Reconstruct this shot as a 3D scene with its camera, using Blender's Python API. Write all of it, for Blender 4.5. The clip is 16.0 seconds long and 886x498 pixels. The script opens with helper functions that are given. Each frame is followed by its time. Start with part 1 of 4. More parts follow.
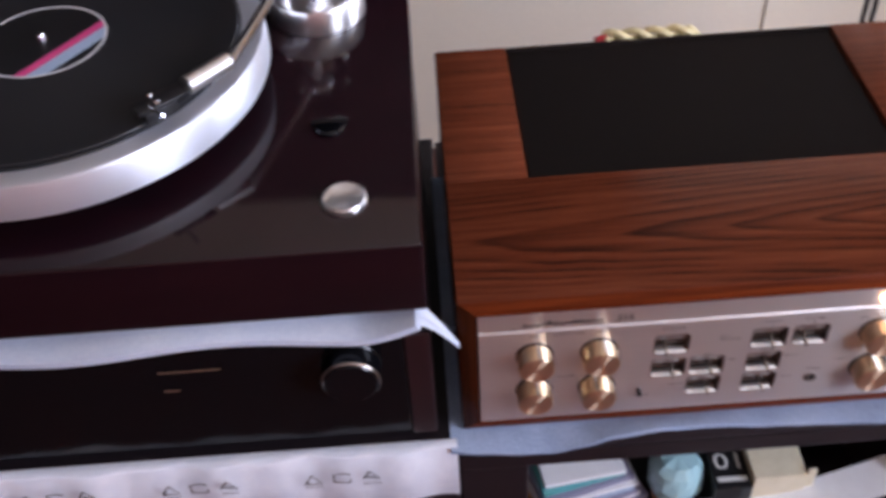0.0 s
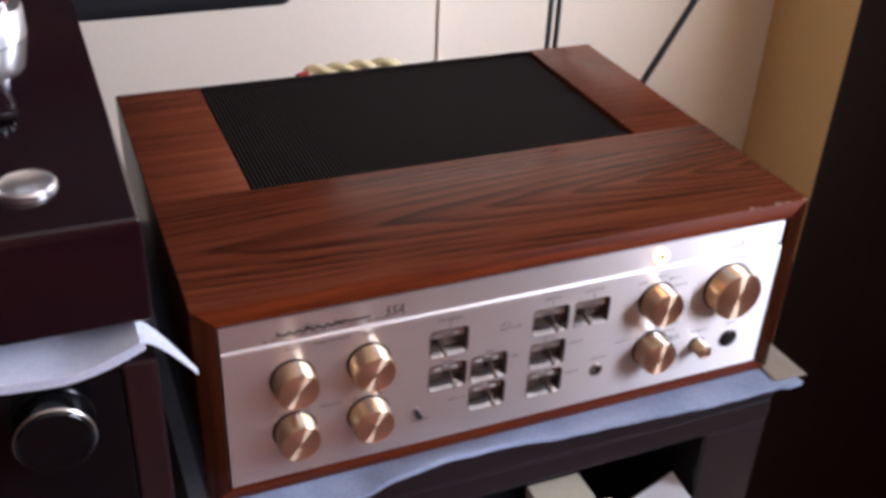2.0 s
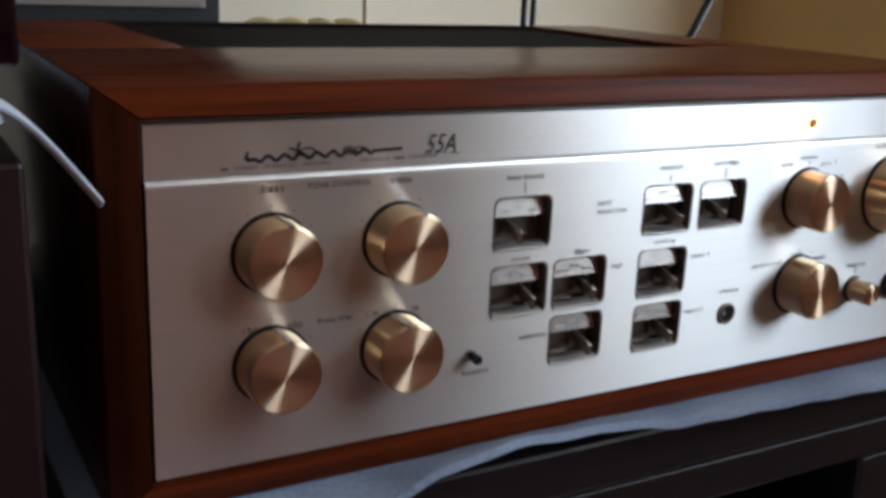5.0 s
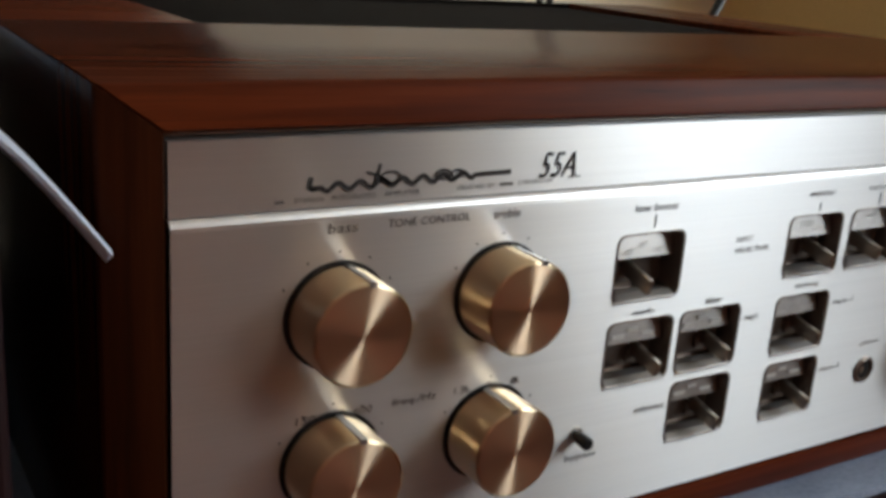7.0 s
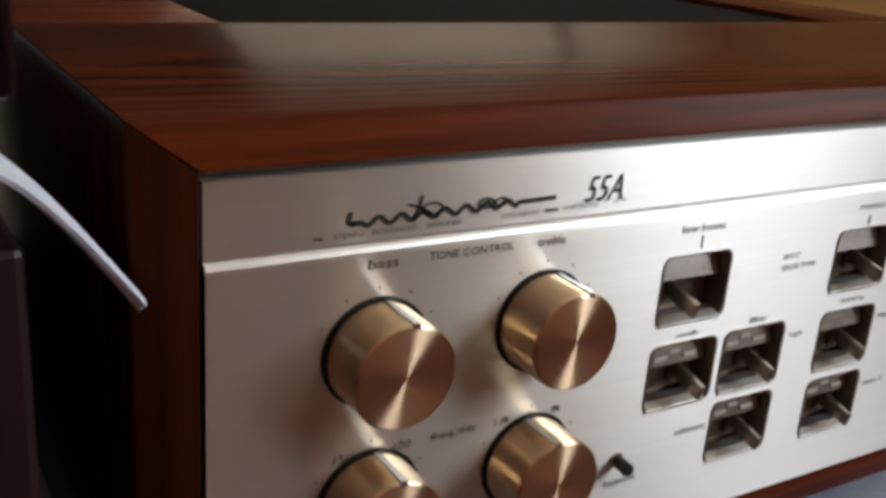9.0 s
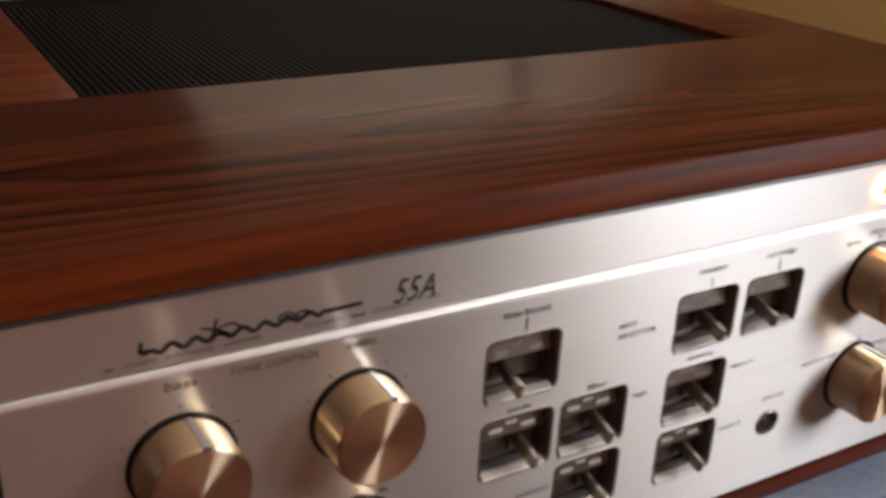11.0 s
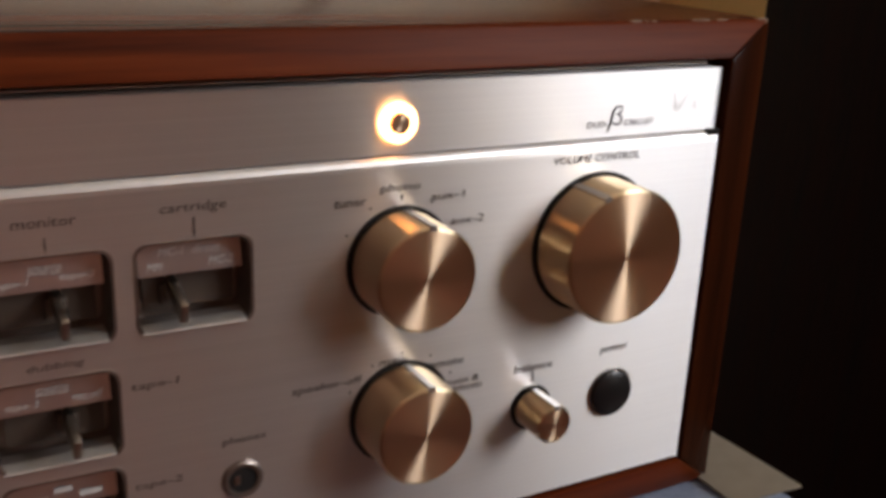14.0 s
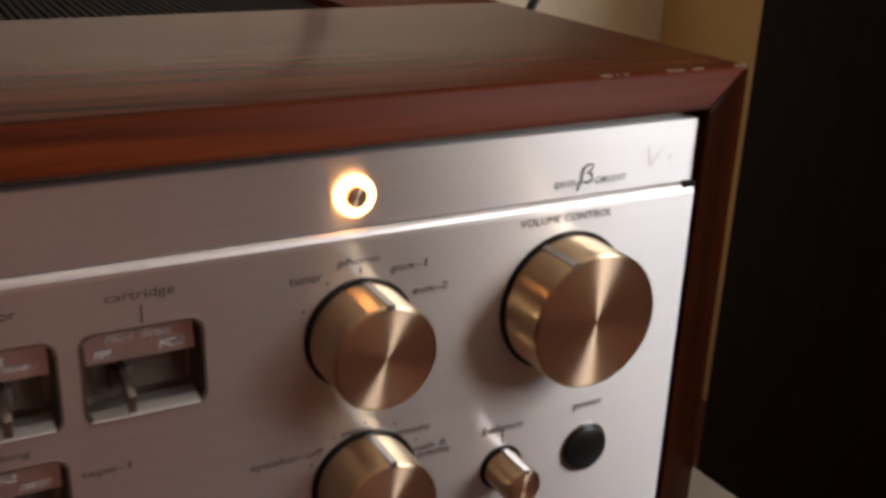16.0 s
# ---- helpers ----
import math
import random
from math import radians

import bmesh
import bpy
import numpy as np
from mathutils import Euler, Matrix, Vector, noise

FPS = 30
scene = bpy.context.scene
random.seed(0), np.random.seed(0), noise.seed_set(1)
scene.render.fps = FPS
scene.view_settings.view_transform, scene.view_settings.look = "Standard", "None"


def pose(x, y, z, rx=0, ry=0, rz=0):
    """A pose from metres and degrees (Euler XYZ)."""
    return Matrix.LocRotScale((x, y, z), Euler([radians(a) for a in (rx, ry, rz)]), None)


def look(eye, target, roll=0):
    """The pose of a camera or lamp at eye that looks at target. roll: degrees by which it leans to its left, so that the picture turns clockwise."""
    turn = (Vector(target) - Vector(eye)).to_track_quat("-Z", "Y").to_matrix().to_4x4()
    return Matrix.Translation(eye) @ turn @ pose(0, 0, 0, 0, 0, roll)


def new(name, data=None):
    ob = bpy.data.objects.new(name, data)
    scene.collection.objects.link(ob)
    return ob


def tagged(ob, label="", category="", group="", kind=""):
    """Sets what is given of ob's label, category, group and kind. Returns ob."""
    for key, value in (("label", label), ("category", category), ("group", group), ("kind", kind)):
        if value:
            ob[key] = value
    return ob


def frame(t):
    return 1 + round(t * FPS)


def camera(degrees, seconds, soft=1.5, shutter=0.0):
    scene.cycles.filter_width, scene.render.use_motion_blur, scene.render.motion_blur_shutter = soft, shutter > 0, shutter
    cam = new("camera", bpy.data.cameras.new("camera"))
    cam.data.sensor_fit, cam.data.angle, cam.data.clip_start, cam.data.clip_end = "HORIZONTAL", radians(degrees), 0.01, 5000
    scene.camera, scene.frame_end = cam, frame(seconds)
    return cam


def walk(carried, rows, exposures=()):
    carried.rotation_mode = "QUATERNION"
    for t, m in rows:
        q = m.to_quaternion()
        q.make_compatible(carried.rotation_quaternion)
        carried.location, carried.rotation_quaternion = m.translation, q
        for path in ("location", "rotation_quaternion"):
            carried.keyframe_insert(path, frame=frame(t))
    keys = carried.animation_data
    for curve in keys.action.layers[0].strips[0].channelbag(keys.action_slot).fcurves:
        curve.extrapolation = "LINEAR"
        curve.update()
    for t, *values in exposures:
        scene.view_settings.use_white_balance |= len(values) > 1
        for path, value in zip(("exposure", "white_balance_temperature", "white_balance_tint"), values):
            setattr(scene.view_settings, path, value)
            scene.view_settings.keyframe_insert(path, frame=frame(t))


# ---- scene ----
cam = camera(46.7, 16.0, soft=3.7, shutter=0.4)
PATH = [
    (0, (-0.027, -0.5, 1.458), (-0.013, 0.93, 0.061), -3.7),
    (0.5, (-0.046, -0.509, 1.459), (0.198, 0.885, 0.046), -3.4),
    (1, (-0.08, -0.503, 1.418), (0.41, 0.885, 0.063), -1.7),
    (1.5, (-0.068, -0.502, 1.359), (0.508, 0.975, 0.141), 0.8),
    (2, (-0.076, -0.491, 1.253), (0.610, 1.070, 0.207), 2.8),
    (2.5, (-0.054, -0.454, 1.145), (0.579, 1.225, 0.261), 0.8),
    (3, (-0.064, -0.414, 1.037), (0.708, 1.282, 0.31), 2.2),
    (3.5, (-0.076, -0.405, 0.996), (0.754, 1.302, 0.367), 2.5),
    (6, (-0.073, -0.263, 0.938), (0.933, 1.387, 0.424), 2.8),
    (6.5, (-0.068, -0.239, 0.941), (0.94, 1.399, 0.392), 3.6),
    (7, (-0.066, -0.22, 0.942), (0.956, 1.4, 0.366), 4.2),
    (7.5, (-0.066, -0.207, 0.942), (0.957, 1.416, 0.379), 4.2),
    (8, (-0.069, -0.201, 0.942), (0.948, 1.42, 0.359), 4.7),
    (10.5, (-0.036, -0.199, 1.0), (0.927, 1.369, 0.217), 2.9),
    (11, (-0.016, -0.219, 1.007), (0.936, 1.349, 0.208), 2.9),
    (11.5, (0.008, -0.236, 1.005), (0.972, 1.324, 0.207), 2.7),
    (12, (0.048, -0.245, 0.999), (1.028, 1.311, 0.212), 4.1),
    (12.5, (0.092, -0.247, 0.989), (1.072, 1.354, 0.3), 4.3),
    (13, (0.131, -0.244, 0.969), (1.086, 1.391, 0.325), 2.8),
    (13.5, (0.172, -0.231, 0.952), (1.083, 1.419, 0.285), 2.2),
    (14, (0.195, -0.218, 0.936), (1.129, 1.432, 0.298), 2.6),
    (14.5, (0.214, -0.205, 0.94), (1.155, 1.444, 0.311), 2.9),
    (15, (0.218, -0.199, 0.938), (1.128, 1.46, 0.291), 2.5),
    (15.5, (0.225, -0.198, 0.943), (1.147, 1.452, 0.288), 2.8),
    (16, (0.213, -0.209, 0.96), (1.116, 1.426, 0.247), 2.1),
]
walk(cam, [(t, look(eye, target, roll)) for t, eye, target, roll in PATH],
     exposures=[(0.0, 1.05, 6950, 51), (1.0, 0.9, 7450, 56), (2.0, 1.2, 7000, 50), (2.5, 1.3, 6800, 48), (3.5, 0.96, 6500, 36), (6.0, -0.12, 7550, 32), (7.0, 0.05, 7750, 32), (8.0, 0.15, 8000, 34), (11.0, 0.42, 8400, 42), (12.5, 0.34, 8900, 48), (14.0, 0.03, 8400, 43), (16.0, 0.01, 8450, 44)])

# ---------------------------------------------------------------- light
SKY = bpy.data.worlds.new("daylight")
scene.world = SKY
SKY.use_nodes = True
sky_nodes = SKY.node_tree.nodes
sky_tex = sky_nodes.new("ShaderNodeTexSky")
sky_tex.sky_type = "NISHITA"
sky_tex.sun_disc = False
sky_tex.sun_elevation = radians(38)
sky_tex.sun_rotation = radians(100)
SKY.node_tree.links.new(sky_tex.outputs["Color"], sky_nodes["Background"].inputs["Color"])
sky_nodes["Background"].inputs["Strength"].default_value = 0.12

# daylight in two right-wall openings; the one behind the loudspeaker is an added fill
EAST = (-1.70, -0.78, 1.15, 2.30)
NEAR = (-0.10, 0.58, 0.70, 1.90)


def window_light(name, width, height, energy, m):
    lamp = bpy.data.lights.new(name, "AREA")
    lamp.shape = "RECTANGLE"
    lamp.size, lamp.size_y = width, height
    lamp.energy = energy
    lamp.color = (0.58, 0.88, 1.0)
    new(name, lamp).matrix_world = m


for nm, (a, b, c, d), power in (("east_daylight", EAST, 34.0), ("near_fill_light", NEAR, 28.0)):
    window_light(nm, d - c, b - a, power, Matrix.Translation((1.60, (a + b) / 2, (c + d) / 2)) @ pose(0, 0, 0, 0, 90, 0))


# ---------------------------------------------------------------- materials
def mat(name):
    m = bpy.data.materials.new(name)
    m.use_nodes = True
    return m, m.node_tree, m.node_tree.nodes["Principled BSDF"]


def node(nt, kind, **values):
    n = nt.nodes.new(kind)
    for key, value in values.items():
        if key in n.inputs:
            n.inputs[key].default_value = value
    return n


def ramp(nt, stops):
    r = nt.nodes.new("ShaderNodeValToRGB")
    el = r.color_ramp.elements
    while len(el) < len(stops):
        el.new(0.5)
    for e, (p, c) in zip(el, stops):
        e.position, e.color = p, (*c, 1)
    return r


def coords(nt, scale=(1, 1, 1), rot=(0, 0, 0), kind="Object"):
    tc = nt.nodes.new("ShaderNodeTexCoord")
    mp = nt.nodes.new("ShaderNodeMapping")
    mp.inputs["Scale"].default_value = scale
    mp.inputs["Rotation"].default_value = rot
    nt.links.new(tc.outputs[kind], mp.inputs["Vector"])
    return mp.outputs["Vector"]


def bump(nt, bs, height, strength, distance):
    b = nt.nodes.new("ShaderNodeBump")
    b.inputs["Strength"].default_value = strength
    b.inputs["Distance"].default_value = distance
    nt.links.new(height, b.inputs["Height"])
    nt.links.new(b.outputs["Normal"], bs.inputs["Normal"])


def noisy(name, c0, c1, rough=0.5, metal=0.0, scale=40.0, stretch=(1, 1, 1), bump_amount=0.15, distance=0.0005, coat=0.0, rough_var=0.1, big=3.0):
    """Two scales of noise between two colours, uneven gloss and fine relief."""
    m, nt, bs = mat(name)
    v = coords(nt, stretch)
    fine = node(nt, "ShaderNodeTexNoise", Scale=scale, Detail=6.0, Roughness=0.6)
    broad = node(nt, "ShaderNodeTexNoise", Scale=big, Detail=3.0)
    mix = nt.nodes.new("ShaderNodeMath")
    mix.operation = "MULTIPLY_ADD"
    mix.inputs[1].default_value = 0.5
    half = nt.nodes.new("ShaderNodeMath")
    half.operation = "MULTIPLY"
    half.inputs[1].default_value = 0.5
    for n in (fine, broad):
        nt.links.new(v, n.inputs["Vector"])
    nt.links.new(broad.outputs["Fac"], half.inputs[0])
    nt.links.new(fine.outputs["Fac"], mix.inputs[0])
    nt.links.new(half.outputs[0], mix.inputs[2])
    r = ramp(nt, [(0.32, c0), (0.68, c1)])
    nt.links.new(mix.outputs[0], r.inputs["Fac"])
    nt.links.new(r.outputs["Color"], bs.inputs["Base Color"])
    mr = node(nt, "ShaderNodeMapRange")
    mr.inputs["To Min"].default_value = max(0.02, rough - rough_var)
    mr.inputs["To Max"].default_value = rough + rough_var
    nt.links.new(broad.outputs["Fac"], mr.inputs["Value"])
    nt.links.new(mr.outputs["Result"], bs.inputs["Roughness"])
    bs.inputs["Metallic"].default_value = metal
    bs.inputs["Coat Weight"].default_value = coat
    bs.inputs["Coat Roughness"].default_value = 0.05
    if bump_amount:
        bump(nt, bs, fine.outputs["Fac"], bump_amount, distance)
    return m


def rosewood(name, dark, mid, light, along="x", cathedral=False, rough=0.25, figure=0.22, gloss=0.05, relief=0.08):
    """Streaked veneer with long grain, pores and, where asked, arched figure."""
    m, nt, bs = mat(name)
    turn = {"x": (0, 0, 0), "y": (0, 0, radians(90)), "z": (0, radians(90), 0)}[along]
    v = coords(nt, (1, 1, 1), turn)
    sep = nt.nodes.new("ShaderNodeSeparateXYZ")
    nt.links.new(v, sep.inputs[0])
    warp = node(nt, "ShaderNodeTexNoise", Scale=1.0, Detail=3.0)
    sc = nt.nodes.new("ShaderNodeMapping")
    sc.inputs["Scale"].default_value = (5, 16, 16)
    nt.links.new(v, sc.inputs["Vector"])
    nt.links.new(sc.outputs["Vector"], warp.inputs["Vector"])

    def mth(op, a, b=None, c=None):
        n = nt.nodes.new("ShaderNodeMath")
        n.operation = op
        for i, s in enumerate((a, b, c)):
            if s is None:
                continue
            if isinstance(s, (int, float)):
                n.inputs[i].default_value = s
            else:
                nt.links.new(s, n.inputs[i])
        return n.outputs[0]

    def stretched(kind_scale, detail, rough_amount=0.5):
        n = node(nt, "ShaderNodeTexNoise", Scale=1.0, Detail=detail, Roughness=rough_amount)
        mp = nt.nodes.new("ShaderNodeMapping")
        mp.inputs["Scale"].default_value = kind_scale
        nt.links.new(v, mp.inputs["Vector"])
        nt.links.new(mp.outputs["Vector"], n.inputs["Vector"])
        return n.outputs["Fac"]

    ripple = mth("SUBTRACT", stretched((11, 90, 90), 5.0), 0.5)
    sway = mth("SUBTRACT", warp.outputs["Fac"], 0.5)
    streak = stretched((5, 150, 150), 5.0, 0.65)
    pores = stretched((60, 1600, 1600), 3.0)
    if cathedral:
        # flat-sawn heart: pointed arches one inside the other, long straight lines outside them
        dy = mth("ADD", mth("SUBTRACT", sep.outputs["Y"], 0.066), mth("ADD", mth("MULTIPLY", sway, 0.008), mth("MULTIPLY", ripple, 0.002)))
        arch = mth("SUBTRACT", mth("SQRT", mth("MULTIPLY_ADD", mth("MULTIPLY", dy, dy), 16.0, 0.0001)), 0.010)
        arch = mth("ADD", arch, mth("MULTIPLY", mth("MULTIPLY", dy, dy), 130.0))
        level = mth("SUBTRACT", mth("SUBTRACT", sep.outputs["X"], 0.111), arch)
        outside = mth("MINIMUM", mth("MAXIMUM", mth("MULTIPLY", level, -5.0), 0.0), 1.0)
        inner = mth("MAXIMUM", level, 0.0)
        count = mth("ADD", mth("MULTIPLY", inner, mth("MULTIPLY_ADD", inner, 25.0, 9.45)), mth("MULTIPLY", mth("MINIMUM", level, 0.0), 8.5))
        count = mth("ADD", count, mth("ADD", mth("MULTIPLY", ripple, 0.28), mth("MULTIPLY", mth("MULTIPLY", sway, outside), 1.2)))
        saw = mth("FRACT", count)
        fall = mth("POWER", mth("SUBTRACT", 1.0, saw), 1.9)
        rise = mth("MINIMUM", mth("MULTIPLY", saw, 7.0), 1.0)
        line = mth("MULTIPLY", fall, rise)
        uneven = stretched((7, 26, 26), 3.0)
        patchy = mth("MINIMUM", mth("MAXIMUM", mth("MULTIPLY_ADD", uneven, 5.0, -2.0), 0.05), 1.0)
        steady = mth("SUBTRACT", 1.0, outside)
        weight = mth("ADD", mth("MULTIPLY", steady, 0.95), mth("MULTIPLY", outside, patchy))
        bands = mth("MULTIPLY", mth("MULTIPLY", line, weight), -1.0)
        tone = mth("ADD", mth("MULTIPLY_ADD", bands, figure, 0.24), mth("ADD", mth("MULTIPLY", streak, 0.50), mth("MULTIPLY", pores, 0.14)))
    else:
        field = mth("ADD", sep.outputs["Y"], mth("MULTIPLY", sep.outputs["Z"], 0.83))
        field = mth("ADD", field, mth("ADD", mth("MULTIPLY", sway, 0.022), mth("MULTIPLY", ripple, 0.007)))
        bands = mth("POWER", mth("MULTIPLY_ADD", mth("SINE", mth("MULTIPLY", field, 640.0)), 0.5, 0.5), 0.45)
        bands = mth("MULTIPLY", mth("SUBTRACT", bands, 0.75), mth("MULTIPLY", warp.outputs["Fac"], 1.5))
        tone = mth("ADD", mth("MULTIPLY_ADD", bands, figure, 0.05), mth("ADD", mth("MULTIPLY_ADD", streak, 0.64, 0.05), mth("MULTIPLY", pores, 0.12)))
    r = ramp(nt, [(0.30, dark), (0.50, mid), (0.72, light)])
    nt.links.new(tone, r.inputs["Fac"])
    nt.links.new(r.outputs["Color"], bs.inputs["Base Color"])
    bs.inputs["Roughness"].default_value = rough
    bs.inputs["Specular IOR Level"].default_value = gloss
    bump(nt, bs, pores, relief, 0.0002)
    return m


def brushed(name, colour, rough, aniso, tangent, streak_scale=(4, 4, 900), amount=0.08):
    """Metal with one brushing direction; tangent is 'uv' or the axis it was turned about."""
    m, nt, bs = mat(name)
    bs.inputs["Metallic"].default_value = 1.0
    bs.inputs["Anisotropic"].default_value = aniso
    bs.inputs["Anisotropic Rotation"].default_value = 0.25
    tg = nt.nodes.new("ShaderNodeTangent")
    if tangent == "uv":
        tg.direction_type = "UV_MAP"
        tg.uv_map = "UVMap"
    else:
        tg.direction_type, tg.axis = "RADIAL", tangent
    nt.links.new(tg.outputs["Tangent"], bs.inputs["Tangent"])
    v = coords(nt, streak_scale)
    n = node(nt, "ShaderNodeTexNoise", Scale=1.0, Detail=4.0)
    nt.links.new(v, n.inputs["Vector"])
    r = ramp(nt, [(0.3, tuple(c * (1 - amount) for c in colour)), (0.7, colour)])
    nt.links.new(n.outputs["Fac"], r.inputs["Fac"])
    nt.links.new(r.outputs["Color"], bs.inputs["Base Color"])
    mr = node(nt, "ShaderNodeMapRange")
    mr.inputs["To Min"].default_value, mr.inputs["To Max"].default_value = rough * 0.88, rough * 1.12
    nt.links.new(n.outputs["Fac"], mr.inputs["Value"])
    nt.links.new(mr.outputs["Result"], bs.inputs["Roughness"])
    return m


def plain(name, colour, rough=0.5, metal=0.0, coat=0.0):
    return noisy(name, tuple(c * 0.86 for c in colour), colour, rough, metal, 220.0, bump_amount=0.04, distance=0.0001, coat=coat, rough_var=0.04)


WOOD_TOP = rosewood("rosewood_top", (0.028, 0.010, 0.006), (0.122, 0.027, 0.012), (0.230, 0.058, 0.025), "x", cathedral=True, figure=0.29)
WOOD_X = rosewood("rosewood_long", (0.062, 0.010, 0.003), (0.165, 0.027, 0.006), (0.255, 0.050, 0.012), "x", figure=0.14, rough=0.40, gloss=0.10, relief=0.35)
# upright rosewood, its colour darkened to hold the shade on the cabinet sides
WOOD_Z_SHADED = rosewood("rosewood_upright_shaded", (0.018, 0.005, 0.002), (0.049, 0.011, 0.004), (0.086, 0.021, 0.007), "z", figure=0.12)
ALU = brushed("brushed_aluminium", (0.80, 0.775, 0.755), 0.39, 0.94, "uv", (6, 6, 1500), 0.06)
ALU.node_tree.nodes["Principled BSDF"].inputs["Metallic"].default_value = 0.93
RIDGE_METAL = plain("polished_ridge", (0.86, 0.84, 0.82), 0.42, 1.0)
ALU_EDGE = plain("polished_aluminium", (0.88, 0.86, 0.84), 0.34, 1.0)
GOLD = brushed("champagne_turned_metal", (0.95, 0.65, 0.44), 0.35, 1.0, "Y", (0.001, 5000, 0.001), 0.10)
GOLD.node_tree.nodes["Principled BSDF"].inputs["Metallic"].default_value = 0.95
GOLD_SIDE = brushed("champagne_polished_metal", (0.97, 0.73, 0.48), 0.32, 1.0, "Y", (0.001, 5000, 0.001), 0.08)
STEEL = plain("lever_metal", (0.52, 0.46, 0.40), 0.28, 1.0)
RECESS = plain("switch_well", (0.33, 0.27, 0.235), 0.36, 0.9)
LEGEND = plain("legend_plate", (0.47, 0.44, 0.42), 0.28, 0.95)
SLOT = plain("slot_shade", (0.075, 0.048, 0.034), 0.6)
PRINT = plain("small_lettering_ink", (0.085, 0.062, 0.056), 0.6)
BLACK = plain("black_plastic", (0.012, 0.012, 0.013), 0.35)
INK = plain("printed_ink", (0.035, 0.028, 0.026), 0.6)
WORN = plain("worn_veneer", (0.33, 0.22, 0.15), 0.6)
GREY_INK = plain("faded_print", (0.16, 0.14, 0.13), 0.6)
WHITE_INK = plain("white_print", (0.75, 0.74, 0.70), 0.5)
GRILLE = plain("grille_black_metal", (0.016, 0.0110, 0.0095), 0.72)
GRILLE.node_tree.nodes["Principled BSDF"].inputs["Specular IOR Level"].default_value = 0.08
# near-black that puts the shade of gaps and openings into colour
GAP = plain("gap_shade", (0.010, 0.007, 0.006), 0.8)
MAHOGANY = noisy("mahogany_lacquer", (0.007, 0.002, 0.004), (0.017, 0.004, 0.006), 0.09, 0.0, 30.0, (4, 40, 40), 0.02, 0.0001, 0.0, 0.03)
MAHOGANY.node_tree.nodes["Principled BSDF"].inputs["Specular IOR Level"].default_value = 0.5
SIDE_RED = noisy("dark_red_side_panel", (0.012, 0.003, 0.004), (0.026, 0.006, 0.007), 0.45, 0.0, 30.0, (30, 30, 3), 0.04, 0.0002, 0.0, 0.05)
PLATTER = brushed("platter_aluminium", (0.80, 0.84, 0.90), 0.45, 0.35, "Z", (0.001, 0.001, 900), 0.05)
PLATTER.node_tree.nodes["Principled BSDF"].inputs["Metallic"].default_value = 0.82
CHROME = plain("satin_chrome", (0.78, 0.79, 0.82), 0.16, 1.0)
VINYL = brushed("record_vinyl", (0.02, 0.02, 0.022), 0.30, 0.7, "Z", (900, 900, 1), 0.2)
VINYL.node_tree.nodes["Principled BSDF"].inputs["Metallic"].default_value = 0.0
FOAM = noisy("pale_blue_foam_sheet", (0.21, 0.29, 0.42), (0.40, 0.50, 0.65), 0.75, 0.0, 420.0, bump_amount=0.7, distance=0.0012, big=20.0)
CLOTH = noisy("white_felt_sheet", (0.58, 0.66, 0.80), (0.80, 0.86, 0.95), 0.85, 0.0, 380.0, bump_amount=0.5, distance=0.0008, big=18.0)
PLASTIC = noisy("white_plastic_bag", (0.74, 0.78, 0.86), (0.88, 0.91, 0.96), 0.38, 0.0, 60.0, bump_amount=0.5, distance=0.002, big=12.0)
RACK = noisy("dark_stained_rack", (0.009, 0.006, 0.008), (0.019, 0.013, 0.015), 0.36, 0.0, 40.0, (2, 30, 30), 0.06, 0.0003, 0.0)
GLOSS = plain("black_gloss_panel", (0.004, 0.004, 0.005), 0.14, 0.0, 0.0)
GLOSS.node_tree.nodes["Principled BSDF"].inputs["Specular IOR Level"].default_value = 0.3
OCHRE = noisy("ochre_wall_paint", (0.66, 0.41, 0.17), (0.74, 0.47, 0.205), 0.85, 0.0, 160.0, bump_amount=0.12, distance=0.0015, big=1.6)
# unseen left wall, made dark so little light bounces onto the left side
DARKWALL = noisy("unseen_dark_wall", (0.085, 0.045, 0.032), (0.12, 0.065, 0.045), 0.85, 0.0, 160.0, bump_amount=0.12, distance=0.0015, big=1.6)
# unseen front wall, its bright pink chosen for bounce and the faceplate's reflection
SHADE = noisy("unseen_pink_reflector_wall", (0.68, 0.275, 0.205), (0.80, 0.35, 0.265), 0.85, 0.0, 160.0, bump_amount=0.12, distance=0.0015, big=1.6)
WALL = noisy("pale_wall_paint", (0.76, 0.65, 0.51), (0.84, 0.73, 0.58), 0.85, 0.0, 160.0, bump_amount=0.12, distance=0.0015, big=1.6)
CEIL = noisy("cream_ceiling_paint", (0.66, 0.55, 0.45), (0.74, 0.63, 0.52), 0.9, 0.0, 140.0, bump_amount=0.1, distance=0.001)
FLOOR = noisy("red_brown_floorboards", (0.060, 0.014, 0.009), (0.125, 0.032, 0.019), 0.42, 0.0, 14.0, (2, 22, 2), 0.08, 0.0006, 0.0)
SPEAKER = noisy("speaker_veneer", (0.012, 0.003, 0.002), (0.032, 0.008, 0.004), 0.65, 0.0, 24.0, (26, 26, 2), 0.06, 0.0004)
SPEAKER.node_tree.nodes["Principled BSDF"].inputs["Specular IOR Level"].default_value = 0.2
PALE = noisy("pale_board", (0.36, 0.28, 0.18), (0.50, 0.40, 0.27), 0.7, 0.0, 30.0, (3, 30, 30), 0.1, 0.0005)
CREAM = noisy("cream_card", (0.66, 0.58, 0.40), (0.80, 0.73, 0.55), 0.7, 0.0, 90.0, bump_amount=0.08)
